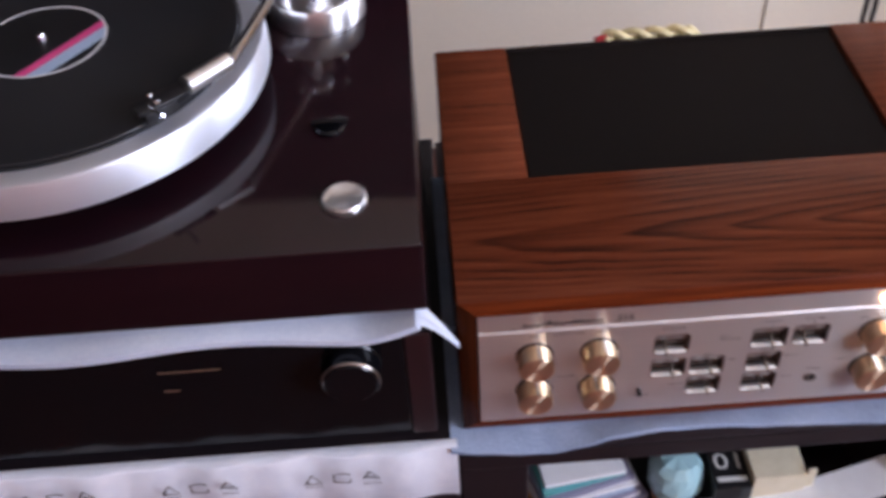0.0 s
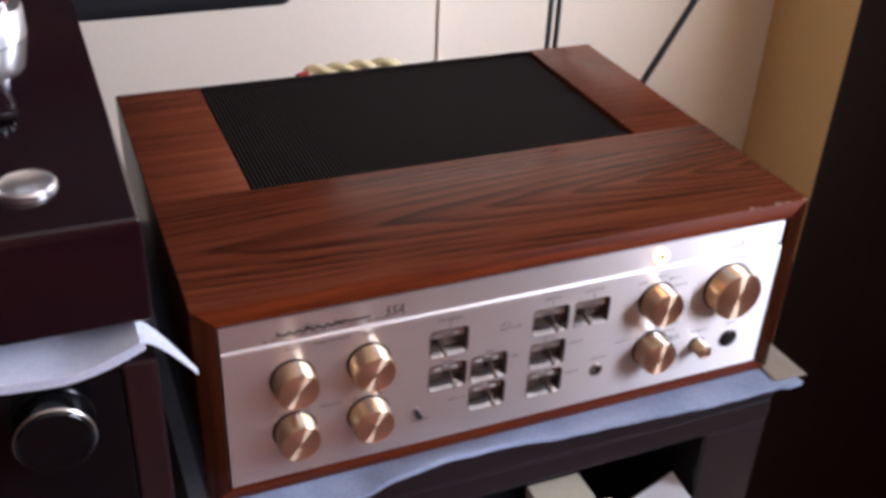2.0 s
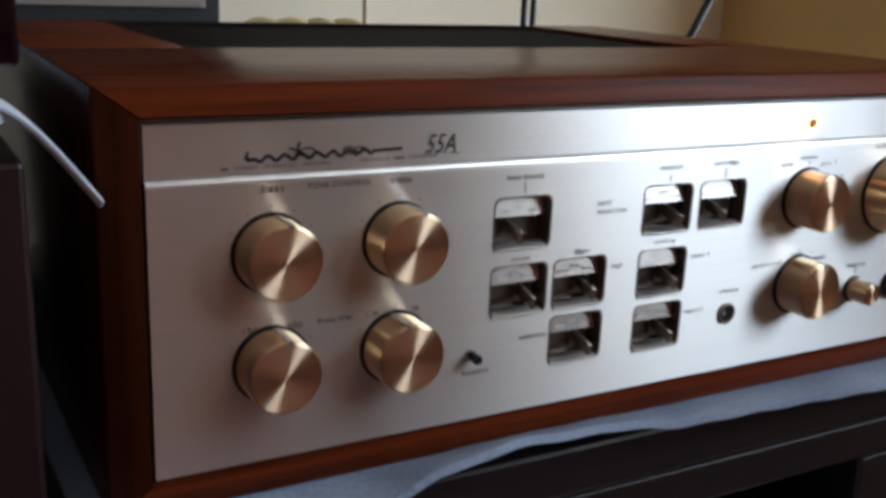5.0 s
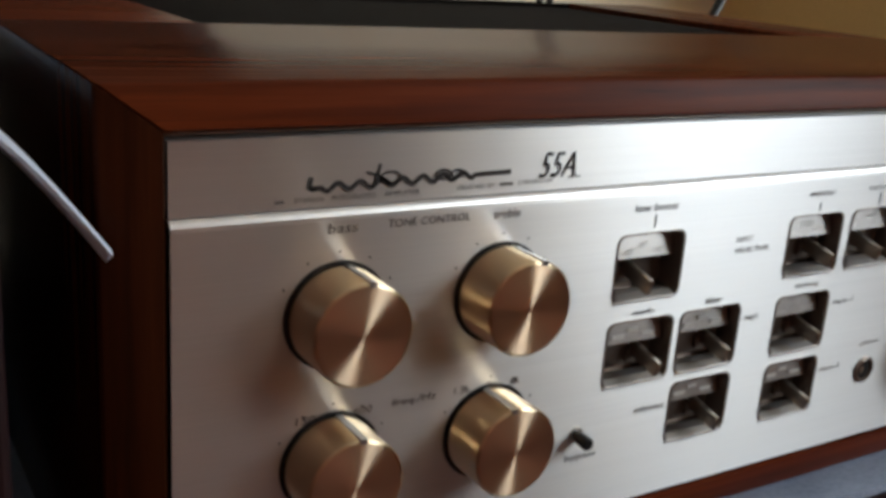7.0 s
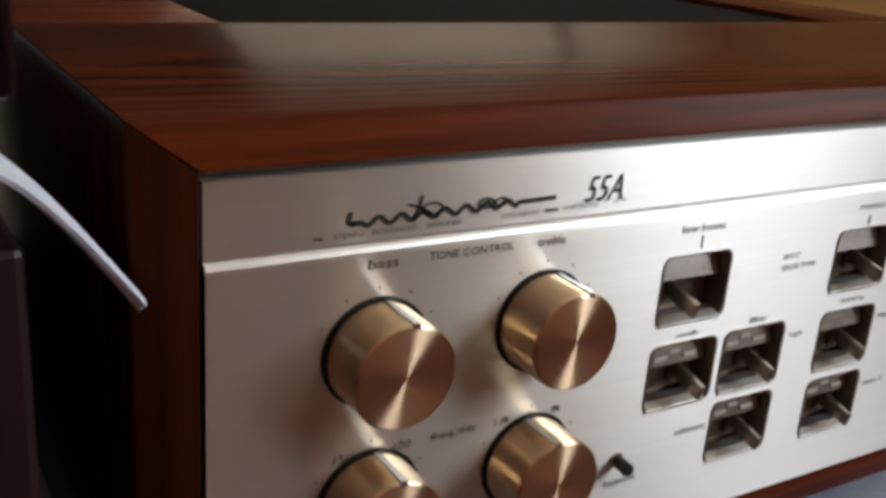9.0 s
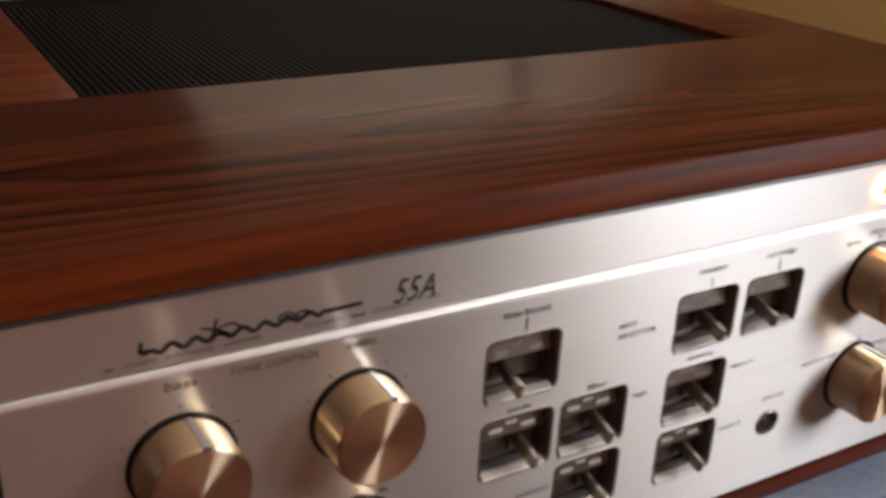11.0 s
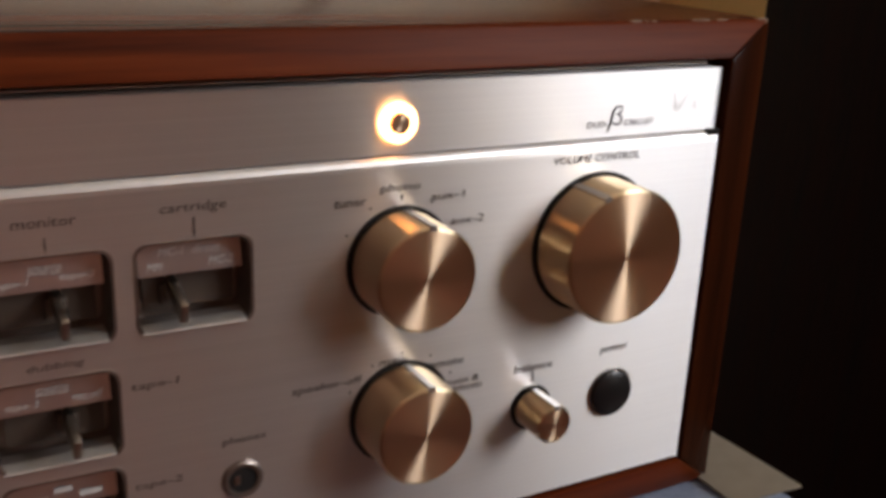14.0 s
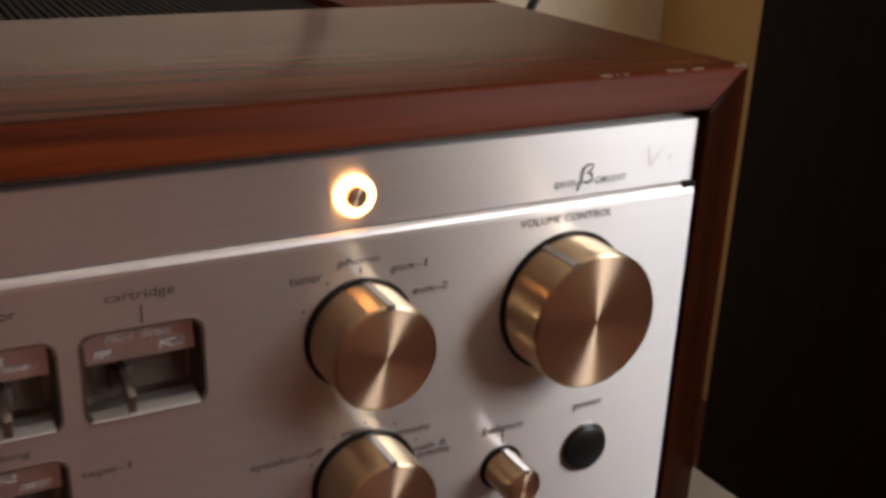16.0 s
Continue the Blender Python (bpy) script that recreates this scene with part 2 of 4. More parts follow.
TAN = noisy("tan_paper", (0.28, 0.23, 0.175), (0.37, 0.31, 0.24), 0.85, 0.0, 90.0, bump_amount=0.08)
PAPER = noisy("white_paper", (0.80, 0.81, 0.82), (0.90, 0.91, 0.92), 0.65, 0.0, 80.0, bump_amount=0.06)
ROPE = noisy("cream_cable", (0.62, 0.50, 0.24), (0.80, 0.69, 0.40), 0.6, 0.0, 300.0, bump_amount=0.2)
RED = plain("red_plug", (0.55, 0.03, 0.03), 0.4)
CABLE = plain("black_cable", (0.018, 0.014, 0.012), 0.55)
COPPER = brushed("spun_copper_cap", (0.96, 0.64, 0.42), 0.50, 1.0, "Y", (0.001, 5000, 0.001), 0.10)
COPPER.node_tree.nodes["Principled BSDF"].inputs["Metallic"].default_value = 0.8
SCREEN = plain("screen_glass", (0.006, 0.006, 0.007), 0.10, 0.0, 0.5)
SILVER = plain("silver_trim", (0.70, 0.70, 0.70), 0.3, 0.8)
TEAL = plain("teal_card", (0.06, 0.42, 0.44), 0.5)
CYAN = plain("pale_cyan_wrap", (0.40, 0.72, 0.76), 0.18, 0.0, 0.5)
BROWN = plain("brown_wrap", (0.34, 0.13, 0.03), 0.4)
VIOLET = plain("grey_violet_print", (0.30, 0.29, 0.40), 0.5)
NAVY = plain("navy_print", (0.02, 0.03, 0.22), 0.4)
ORANGE = plain("orange_print", (0.75, 0.33, 0.04), 0.5)
PINK = plain("pink_print", (0.80, 0.08, 0.26), 0.5)
SKYBLUE = plain("pale_blue_print", (0.36, 0.50, 0.66), 0.5)
GLASS, g_nt, g_bs = mat("window_glass")
g_bs.inputs["Transmission Weight"].default_value = 1.0
g_bs.inputs["Roughness"].default_value = 0.0
GLOW, e_nt, e_bs = mat("lamp_ring_glow")
e_bs.inputs["Base Color"].default_value = (0.9, 0.6, 0.3, 1)
e_bs.inputs["Emission Color"].default_value = (1.0, 0.56, 0.22, 1)
e_bs.inputs["Emission Strength"].default_value = 8.0


# ---------------------------------------------------------------- mesh helpers
def thing(name, at, label, category, group="", kind=""):
    ob = new(name)
    ob.empty_display_size = 0.02
    ob.location = at
    return tagged(ob, label, category, group, kind)


def origin_of(ob):
    p = Vector((0, 0, 0))
    while ob:
        p += ob.location
        ob = ob.parent
    return p


def part(name, bm, material, parent=None, label="", at=None, smooth=False):
    """Links a bmesh, drawn in world places, as one mesh; at: its own origin."""
    at = Vector(at) if at is not None else (origin_of(parent) if parent else Vector((0, 0, 0)))
    bmesh.ops.translate(bm, verts=bm.verts, vec=-at)
    bmesh.ops.recalc_face_normals(bm, faces=bm.faces)
    me = bpy.data.meshes.new(name)
    bm.to_mesh(me)
    bm.free()
    if smooth:
        for p in me.polygons:
            p.use_smooth = True
        me.set_sharp_from_angle(angle=radians(38))
    me.materials.append(material)
    ob = new(name, me)
    if parent:
        ob.parent = parent
        ob.location = at - origin_of(parent)
    else:
        ob.location = at
    if label:
        tagged(ob, label)
    return ob


def box(x0, x1, y0, y1, z0, z1, bevel=0.0, seg=2, bm=None):
    own = bmesh.new()
    bmesh.ops.create_cube(own, size=1.0)
    for v in own.verts:
        v.co = Vector((x0 + (v.co.x + 0.5) * (x1 - x0), y0 + (v.co.y + 0.5) * (y1 - y0), z0 + (v.co.z + 0.5) * (z1 - z0)))
    if bevel:
        bmesh.ops.bevel(own, geom=own.edges[:], offset=bevel, segments=seg, profile=0.5, affect="EDGES")
    return join(bm, own)


def join(bm, own):
    if bm is None:
        return own
    me = bpy.data.meshes.new("scrap")
    own.to_mesh(me)
    own.free()
    bm.from_mesh(me)
    bpy.data.meshes.remove(me)
    return bm


def prism(points, axis, a, b, bevel=0.0, bm=None):
    """A polygon in the plane across axis ('x': yz, 'y': xz, 'z': xy), pushed from a to b."""
    own = bmesh.new()

    def put(u, v, w):
        return {"x": (w, u, v), "y": (u, w, v), "z": (u, v, w)}[axis]

    lo = [own.verts.new(put(u, v, a)) for u, v in points]
    hi = [own.verts.new(put(u, v, b)) for u, v in points]
    own.faces.new(lo)
    own.faces.new(hi)
    n = len(points)
    for i in range(n):
        own.faces.new((lo[i], lo[(i + 1) % n], hi[(i + 1) % n], hi[i]))
    bmesh.ops.recalc_face_normals(own, faces=own.faces)
    if bevel:
        bmesh.ops.bevel(own, geom=own.edges[:], offset=bevel, segments=2, profile=0.5, affect="EDGES")
    return join(bm, own)


def lathe(profile, axis="z", at=(0, 0, 0), n=48, bm=None):
    """Turns (radius, height) rows about an axis through at."""
    own = bmesh.new()
    rings = []
    for r, h in profile:
        ring = []
        for i in range(n if r > 1e-7 else 1):
            a = 2 * math.pi * i / n
            u, v = r * math.cos(a), r * math.sin(a)
            ring.append(own.verts.new({"z": (u, v, h), "y": (u, h, v), "x": (h, u, v)}[axis]))
        rings.append(ring)
    for p, q in zip(rings, rings[1:]):
        for i in range(n):
            f = [p[i % len(p)], p[(i + 1) % len(p)], q[(i + 1) % len(q)], q[i % len(q)]]
            f = list(dict.fromkeys(f))
            if len(f) > 2:
                own.faces.new(f)
    bmesh.ops.translate(own, verts=own.verts, vec=at)
    bmesh.ops.recalc_face_normals(own, faces=own.faces)
    return join(bm, own)


def tube(points, radius, n=10, bm=None):
    own = bmesh.new()
    pts = [Vector(p) for p in points]
    rings = []
    side = None
    for i, p in enumerate(pts):
        d = (pts[min(i + 1, len(pts) - 1)] - pts[max(i - 1, 0)]).normalized()
        if side is None:
            side = d.orthogonal().normalized()
        side = (side - d * side.dot(d)).normalized()
        up = d.cross(side)
        rings.append([own.verts.new(p + radius * (math.cos(2 * math.pi * k / n) * side + math.sin(2 * math.pi * k / n) * up)) for k in range(n)])
    for p, q in zip(rings, rings[1:]):
        for k in range(n):
            own.faces.new((p[k], p[(k + 1) % n], q[(k + 1) % n], q[k]))
    own.faces.new(rings[0])
    own.faces.new(rings[-1])
    return join(bm, own)


def rounded(cx, cz, w, h, r, n=5):
    pts = []
    for sx, sz, a0 in ((1, 1, 0), (-1, 1, 90), (-1, -1, 180), (1, -1, 270)):
        for i in range(n + 1):
            a = radians(a0 + 90 * i / n)
            pts.append((cx + sx * (w / 2 - r) + r * math.cos(a), cz + sz * (h / 2 - r) + r * math.sin(a)))
    return pts


def sheet(fn, nu, nv, thick=0.0):
    """A surface fn(u, v), u and v from 0 to 1, with a thickness below it."""
    bm = bmesh.new()
    tops = [[bm.verts.new(fn(i / nu, j / nv)) for j in range(nv + 1)] for i in range(nu + 1)]
    faces = [bm.faces.new((tops[i][j], tops[i + 1][j], tops[i + 1][j + 1], tops[i][j + 1])) for i in range(nu) for j in range(nv)]
    if thick:
        bmesh.ops.recalc_face_normals(bm, faces=bm.faces)
        bmesh.ops.solidify(bm, geom=faces, thickness=thick)
    return bm


def ribbon(points, width, y, bm=None):
    """A flat stroke through points of the xz plane at y."""
    own = bmesh.new()
    left, right = [], []
    for i, (x, z) in enumerate(points):
        a, b = points[max(i - 1, 0)], points[min(i + 1, len(points) - 1)]
        d = Vector((b[0] - a[0], b[1] - a[1])).normalized()
        w = width / 2
        left.append(own.verts.new((x - d.y * w, y, z + d.x * w)))
        right.append(own.verts.new((x + d.y * w, y, z - d.x * w)))
    for i in range(len(points) - 1):
        own.faces.new((left[i], left[i + 1], right[i + 1], right[i]))
    return join(bm, own)


def lettering(text, x0, x1, z, parent, y, material, shear=0.0, tall=None, flat=None, turned=False, name="lettering"):
    """Printed words between x0 and x1, centred on height z; flat: lying at that height instead."""
    cu = bpy.data.curves.new("word", "FONT")
    cu.body = text
    cu.shear = shear
    cu.resolution_u = 2
    ob = bpy.data.objects.new("word", cu)
    scene.collection.objects.link(ob)
    dg = bpy.context.evaluated_depsgraph_get()
    me = bpy.data.meshes.new_from_object(ob.evaluated_get(dg))
    bpy.data.objects.remove(ob)
    bpy.data.curves.remove(cu)
    own = bmesh.new()
    own.from_mesh(me)
    bpy.data.meshes.remove(me)
    xs, ys = [v.co.x for v in own.verts], [v.co.y for v in own.verts]
    k = (x1 - x0) / (max(xs) - min(xs))
    kz = tall / (max(ys) - min(ys)) if tall else k
    cx, cy = (max(xs) + min(xs)) / 2, (max(ys) + min(ys)) / 2
    mx = (x0 + x1) / 2
    s = -1 if turned else 1
    for v in own.verts:
        u, w = (v.co.x - cx) * k * s, (v.co.y - cy) * kz * s
        v.co = Vector((mx + u, flat + w, z)) if flat is not None else Vector((mx + u, y, z + w))
    return part(name, own, material, parent)


# ---------------------------------------------------------------- room
RX0, RX1, RY0, RY1, RZ = -3.0, 1.51, -3.2, 1.32, 2.6
tagged(part("floor", box(RX0 - 0.2, RX1 + 0.2, RY0 - 0.2, RY1 + 0.2, -0.12, 0.0), FLOOR), "dark red-brown polished wooden floor", "floor", kind="structure")
tagged(part("ceiling", box(RX0 - 0.2, RX1 + 0.2, RY0 - 0.2, RY1 + 0.2, RZ, RZ + 0.12), CEIL), "plain cream painted ceiling", "ceiling", kind="structure")
tagged(part("wall_north", box(RX0 - 0.2, RX1 + 0.2, RY1, RY1 + 0.15, 0, RZ), WALL), "plain beige painted wall behind the rack", "wall", kind="structure")
tagged(part("wall_west", box(RX0 - 0.15, RX0, RY0, RY1, 0, RZ), DARKWALL), "plain unseen wall, dark brown to keep bounce light low", "wall", kind="structure")
tagged(part("wall_south", box(RX0 - 0.2, RX1 + 0.2, RY0 - 0.15, RY0, 0, RZ), SHADE), "plain unseen wall, terracotta-pink to tint the faceplate's reflection", "wall", kind="structure")
bm = box(RX1, RX1 + 0.18, RY0, EAST[0], 0, RZ)
box(RX1, RX1 + 0.18, EAST[1], NEAR[0], 0, RZ, bm=bm)
box(RX1, RX1 + 0.18, NEAR[1], RY1, 0, RZ, bm=bm)
for a, b, c, d in (EAST, NEAR):
    box(RX1, RX1 + 0.18, a, b, 0, c, bm=bm)
    box(RX1, RX1 + 0.18, a, b, d, RZ, bm=bm)
tagged(part("wall_east", bm, OCHRE), "warm ochre painted wall with a window opening and an added second one", "wall", kind="structure")
# the second window is invented, unseen, to brighten back wall and cabinet
for nm, (a, b, c, d) in (("window_1", EAST), ("added_window", NEAR)):
    win = thing(nm, (RX1 + 0.12, (a + b) / 2, c), "white-framed window out of view letting in daylight", "window", kind="structure")
    bm = box(RX1 + 0.10, RX1 + 0.15, a, a + 0.04, c, d, 0.004)
    box(RX1 + 0.10, RX1 + 0.15, b - 0.04, b, c, d, 0.004, bm=bm)
    box(RX1 + 0.10, RX1 + 0.15, a + 0.04, b - 0.04, c, c + 0.04, 0.004, bm=bm)
    box(RX1 + 0.10, RX1 + 0.15, a + 0.04, b - 0.04, d - 0.04, d, 0.004, bm=bm)
    part("window_frame", bm, PAPER, win)
    part("pane", box(RX1 + 0.12, RX1 + 0.126, a + 0.04, b - 0.04, c + 0.04, d - 0.04), GLASS, win).visible_shadow = False
tagged(part("trim", box(0.684, 0.692, RY1 - 0.006, RY1, 0, RZ, 0.001), WALL), "thin upright joint strip on the beige wall", "trim", kind="structure")


# ---------------------------------------------------------------- amplifier
amp = thing("amplifier", (0.205, 0.16, 0.754), "silver-fronted stereo amplifier in a rosewood cabinet, gold knobs, on foam", "amplifier")
XL, XR, ZB, ZT, YF, YB = -0.0152, 0.4285, 0.754, 0.908, -0.0010, 0.332
IL, IR, IB, IT = -0.0012, 0.4098, 0.7685, 0.8976
BV = 0.0011


def frame_piece(points, y1, front=True):
    """A mitred length of cabinet; its front face leans back from the inner to the outer edge."""
    bm = prism(points, "y", YF, y1)
    if front:
        for v in bm.verts:
            if abs(v.co.y - YF) < 1e-6 and (min(abs(v.co.x - XL), abs(v.co.x - XR)) < 1e-5 or min(abs(v.co.z - ZB), abs(v.co.z - ZT)) < 1e-5):
                v.co.y = YO
    bmesh.ops.bevel(bm, geom=bm.edges[:], offset=BV, segments=2, profile=0.5, affect="EDGES")
    return bm


YO = 0.0050
top_panel = part("top_panel", frame_piece([(XL, ZT), (XR, ZT), (IR, IT), (IL, IT)], 0.140), WOOD_TOP, amp, "figured rosewood strip with an arched grain", at=(0, 0, 0.9), smooth=True)
part("top_rail", prism([(XL, ZT), (0.053, ZT), (0.053, IT), (IL, IT)], "y", 0.140, YB, BV), WOOD_TOP, amp, at=(0, 0, 0.9), smooth=True)
part("top_rail", prism([(0.364, ZT), (XR, ZT), (IR, IT), (0.364, IT)], "y", 0.140, YB, BV), WOOD_TOP, amp, at=(0, 0, 0.9), smooth=True)
# its front edge is lipped with straight-grained veneer
top_panel.data.materials.append(WOOD_X)
for face in top_panel.data.polygons:
    if face.normal.y < -0.5:
        face.material_index = 1
# the sides' shade is in their darker veneer colour
part("side_panel", frame_piece([(XL, ZT), (IL, IT), (IL, IB), (XL, ZB)], YB), WOOD_Z_SHADED, amp, at=(0, 0, 0.8), smooth=True)
part("side_panel", frame_piece([(XR, ZT), (IR, IT), (IR, IB), (XR, ZB)], YB), WOOD_Z_SHADED, amp, at=(0.4, 0, 0.8), smooth=True)
part("bottom_panel", frame_piece([(XL, ZB), (IL, IB), (IR, IB), (XR, ZB)], YB), WOOD_X, amp, at=(0, 0.1, 0.76), smooth=True)
part("back_panel", box(IL, IR, 0.322, 0.328, IB, 0.889), BLACK, amp)
part("inner_case", box(IL, IR, 0.010, 0.014, IB, 0.8974), GAP, amp)
for z in (0.782, 0.797, 0.877, 0.896):
    part("side_screw", lathe([(0, 0.4303), (0.0022, 0.4301), (0.0028, 0.4291), (0.0028, 0.4285)], "x", (0, 0.0095, z), 14), CHROME, amp, "bright steel screw head", smooth=True)

random.seed(11)
for i in range(8):
    cx, cw = 0.366 + 0.058 * random.random() ** 0.7, random.uniform(0.0008, 0.0044)
    part("chipped_spot", box(cx, cx + cw, YO + 0.0001, YO + 0.0012 + random.uniform(0, 0.0008), ZT - 0.0010 - random.uniform(0, 0.0006), ZT + 0.0001, 0.0003), WORN, amp, "worn pale spot on the veneer edge")

# ventilation grille sunk in the top, open to the back
grille = part("grille", box(0.0533, 0.3637, 0.1405, 0.331, 0.8895, 0.8930), GRILLE, amp, "black slatted ventilation grille")
part("grille_edge", box(0.0533, 0.3637, 0.1405, 0.1425, 0.8932, 0.9052, 0.0004), GRILLE, grille)
part("back_edge", box(0.0533, 0.3637, 0.3278, 0.3312, 0.8932, 0.9078, 0.0004), GRILLE, grille)
slat = part("slat", box(0.0560, 0.0577, 0.1428, 0.3275, 0.8932, 0.9050), GRILLE, grille)
for i in range(1, 102):
    s = slat.copy()
    scene.collection.objects.link(s)
    s.location = slat.location + Vector((0.003 * i, 0, 0))

# faceplate: lower panel proud of the upper strip, round-edged ridge between, switch wells through it
SWITCHES = [(0.1475, 0.8510, -0.0050), (0.1475, 0.8230, 0.0030), (0.1777, 0.8230, 0.0030), (0.1777, 0.7985, 0.0030),
            (0.2223, 0.8510, 0.0020), (0.2540, 0.8510, -0.0045), (0.2223, 0.8225, 0.0025), (0.2223, 0.7975, 0.0030)]
SW, SH, SR = 0.0274, 0.0222, 0.0032
PX0, PX1, PZ0, PZ1, RIDGE = 0.0, 0.4086, 0.7700, 0.895, 0.8770


def plate_mesh():
    bm = bmesh.new()
    xs = sorted({PX0, PX1, *[x + s * SW / 2 for x, z, o in SWITCHES for s in (-1, 1)]})
    zs = sorted({PZ0, RIDGE - 0.003, *[z + s * SH / 2 for x, z, o in SWITCHES for s in (-1, 1)]})
    grid = {}

    def vert(x, y, z):
        key = (round(x, 5), round(y, 5), round(z, 5))
        if key not in grid:
            grid[key] = bm.verts.new((x, y, z))
        return grid[key]

    for x0, x1 in zip(xs, xs[1:]):
        for z0, z1 in zip(zs, zs[1:]):
            cx, cz = (x0 + x1) / 2, (z0 + z1) / 2
            if any(abs(cx - x) < SW / 2 and abs(cz - z) < SH / 2 for x, z, o in SWITCHES):
                continue
            bm.faces.new((vert(x0, 0, z0), vert(x1, 0, z0), vert(x1, 0, z1), vert(x0, 0, z1)))
    for x, z, o in SWITCHES:
        pts = rounded(x, z, SW, SH, SR)
        for q, (sx, sz) in enumerate(((1, 1), (-1, 1), (-1, -1), (1, -1))):
            corner = vert(x + sx * SW / 2, 0, z + sz * SH / 2)
            arc = pts[q * 6:q * 6 + 6]
            for a, b in zip(arc, arc[1:]):
                tri = list(dict.fromkeys((corner, vert(a[0], 0, a[1]), vert(b[0], 0, b[1]))))
                if len(tri) == 3:
                    bm.faces.new(tri)
    # ridge: a quarter round that falls back to the upper strip
    prof = [(0.0, RIDGE - 0.003)] + [(-0.0006 + 0.0006 * math.cos(a) + 0.0026 * (1 - math.cos(a)), RIDGE - 0.003 + 0.003 * math.sin(a)) for a in (0.4, 0.8, 1.2, math.pi / 2)] + [(0.0026, RIDGE), (0.0016, RIDGE + 0.0003), (0.0016, PZ1)]
    for (y0, z0), (y1, z1) in zip(prof, prof[1:]):
        bm.faces.new((vert(PX0, y0, z0), vert(PX1, y0, z0), vert(PX1, y1, z1), vert(PX0, y1, z1)))
    # turned-back edges
    for x in (PX0, PX1):
        bm.faces.new((vert(x, 0, PZ0), vert(x, 0, RIDGE - 0.003), vert(x, 0.010, RIDGE - 0.003), vert(x, 0.010, PZ0)))
        bm.faces.new((vert(x, 0.0016, RIDGE), vert(x, 0.0016, PZ1), vert(x, 0.010, PZ1), vert(x, 0.010, RIDGE)))
    bm.faces.new((vert(PX0, 0.0016, PZ1), vert(PX1, 0.0016, PZ1), vert(PX1, 0.010, PZ1), vert(PX0, 0.010, PZ1)))
    bm.faces.new((vert(PX0, 0, PZ0), vert(PX1, 0, PZ0), vert(PX1, 0.010, PZ0), vert(PX0, 0.010, PZ0)))
    uv = bm.loops.layers.uv.new("UVMap")
    for f in bm.faces:
        for l in f.loops:
            l[uv].uv = (l.vert.co.x, l.vert.co.z)
    return bm


plate = part("faceplate", plate_mesh(), ALU, amp, "brushed aluminium faceplate with a raised ridge", at=(0.2, 0, 0.83))
plate.data.materials.append(RIDGE_METAL)
for face in plate.data.polygons:
    if face.normal.z > 0.25 and face.center.z < 0.06:
        face.material_index = 1
part("trim_line", box(-0.0008, 0.4046, 0.0036, 0.0060, 0.8959, 0.8967, 0.0003), STEEL, amp, "thin metal strip above the faceplate")
part("end_notch", box(0.4050, 0.4088, -0.0002, 0.0040, 0.8758, 0.8774), GAP, amp)

# switches
LEGENDS = {0: [("350", -0.0085, -0.0040, 0.0042), ("off", -0.0018, 0.0018, 0.0062), ("150", 0.0040, 0.0085, 0.0042)],
           4: [("tape-1", -0.0105, -0.0035, 0.0042), ("source", -0.0035, 0.0035, 0.0066), ("tape-2", 0.0030, 0.0105, 0.0046)],
           5: [("MM", -0.0102, -0.0066, 0.0042), ("MC-1", -0.0074, -0.0014, 0.0074), ("direct", 0.0004, 0.0070, 0.0074), ("MC-2", 0.0040, 0.0098, 0.0044)],
           6: [("tape-2", -0.0105, -0.0035, 0.0040), ("source", -0.0040, 0.0030, 0.0066), ("rec.off", 0.0035, 0.0105, 0.0044)]}
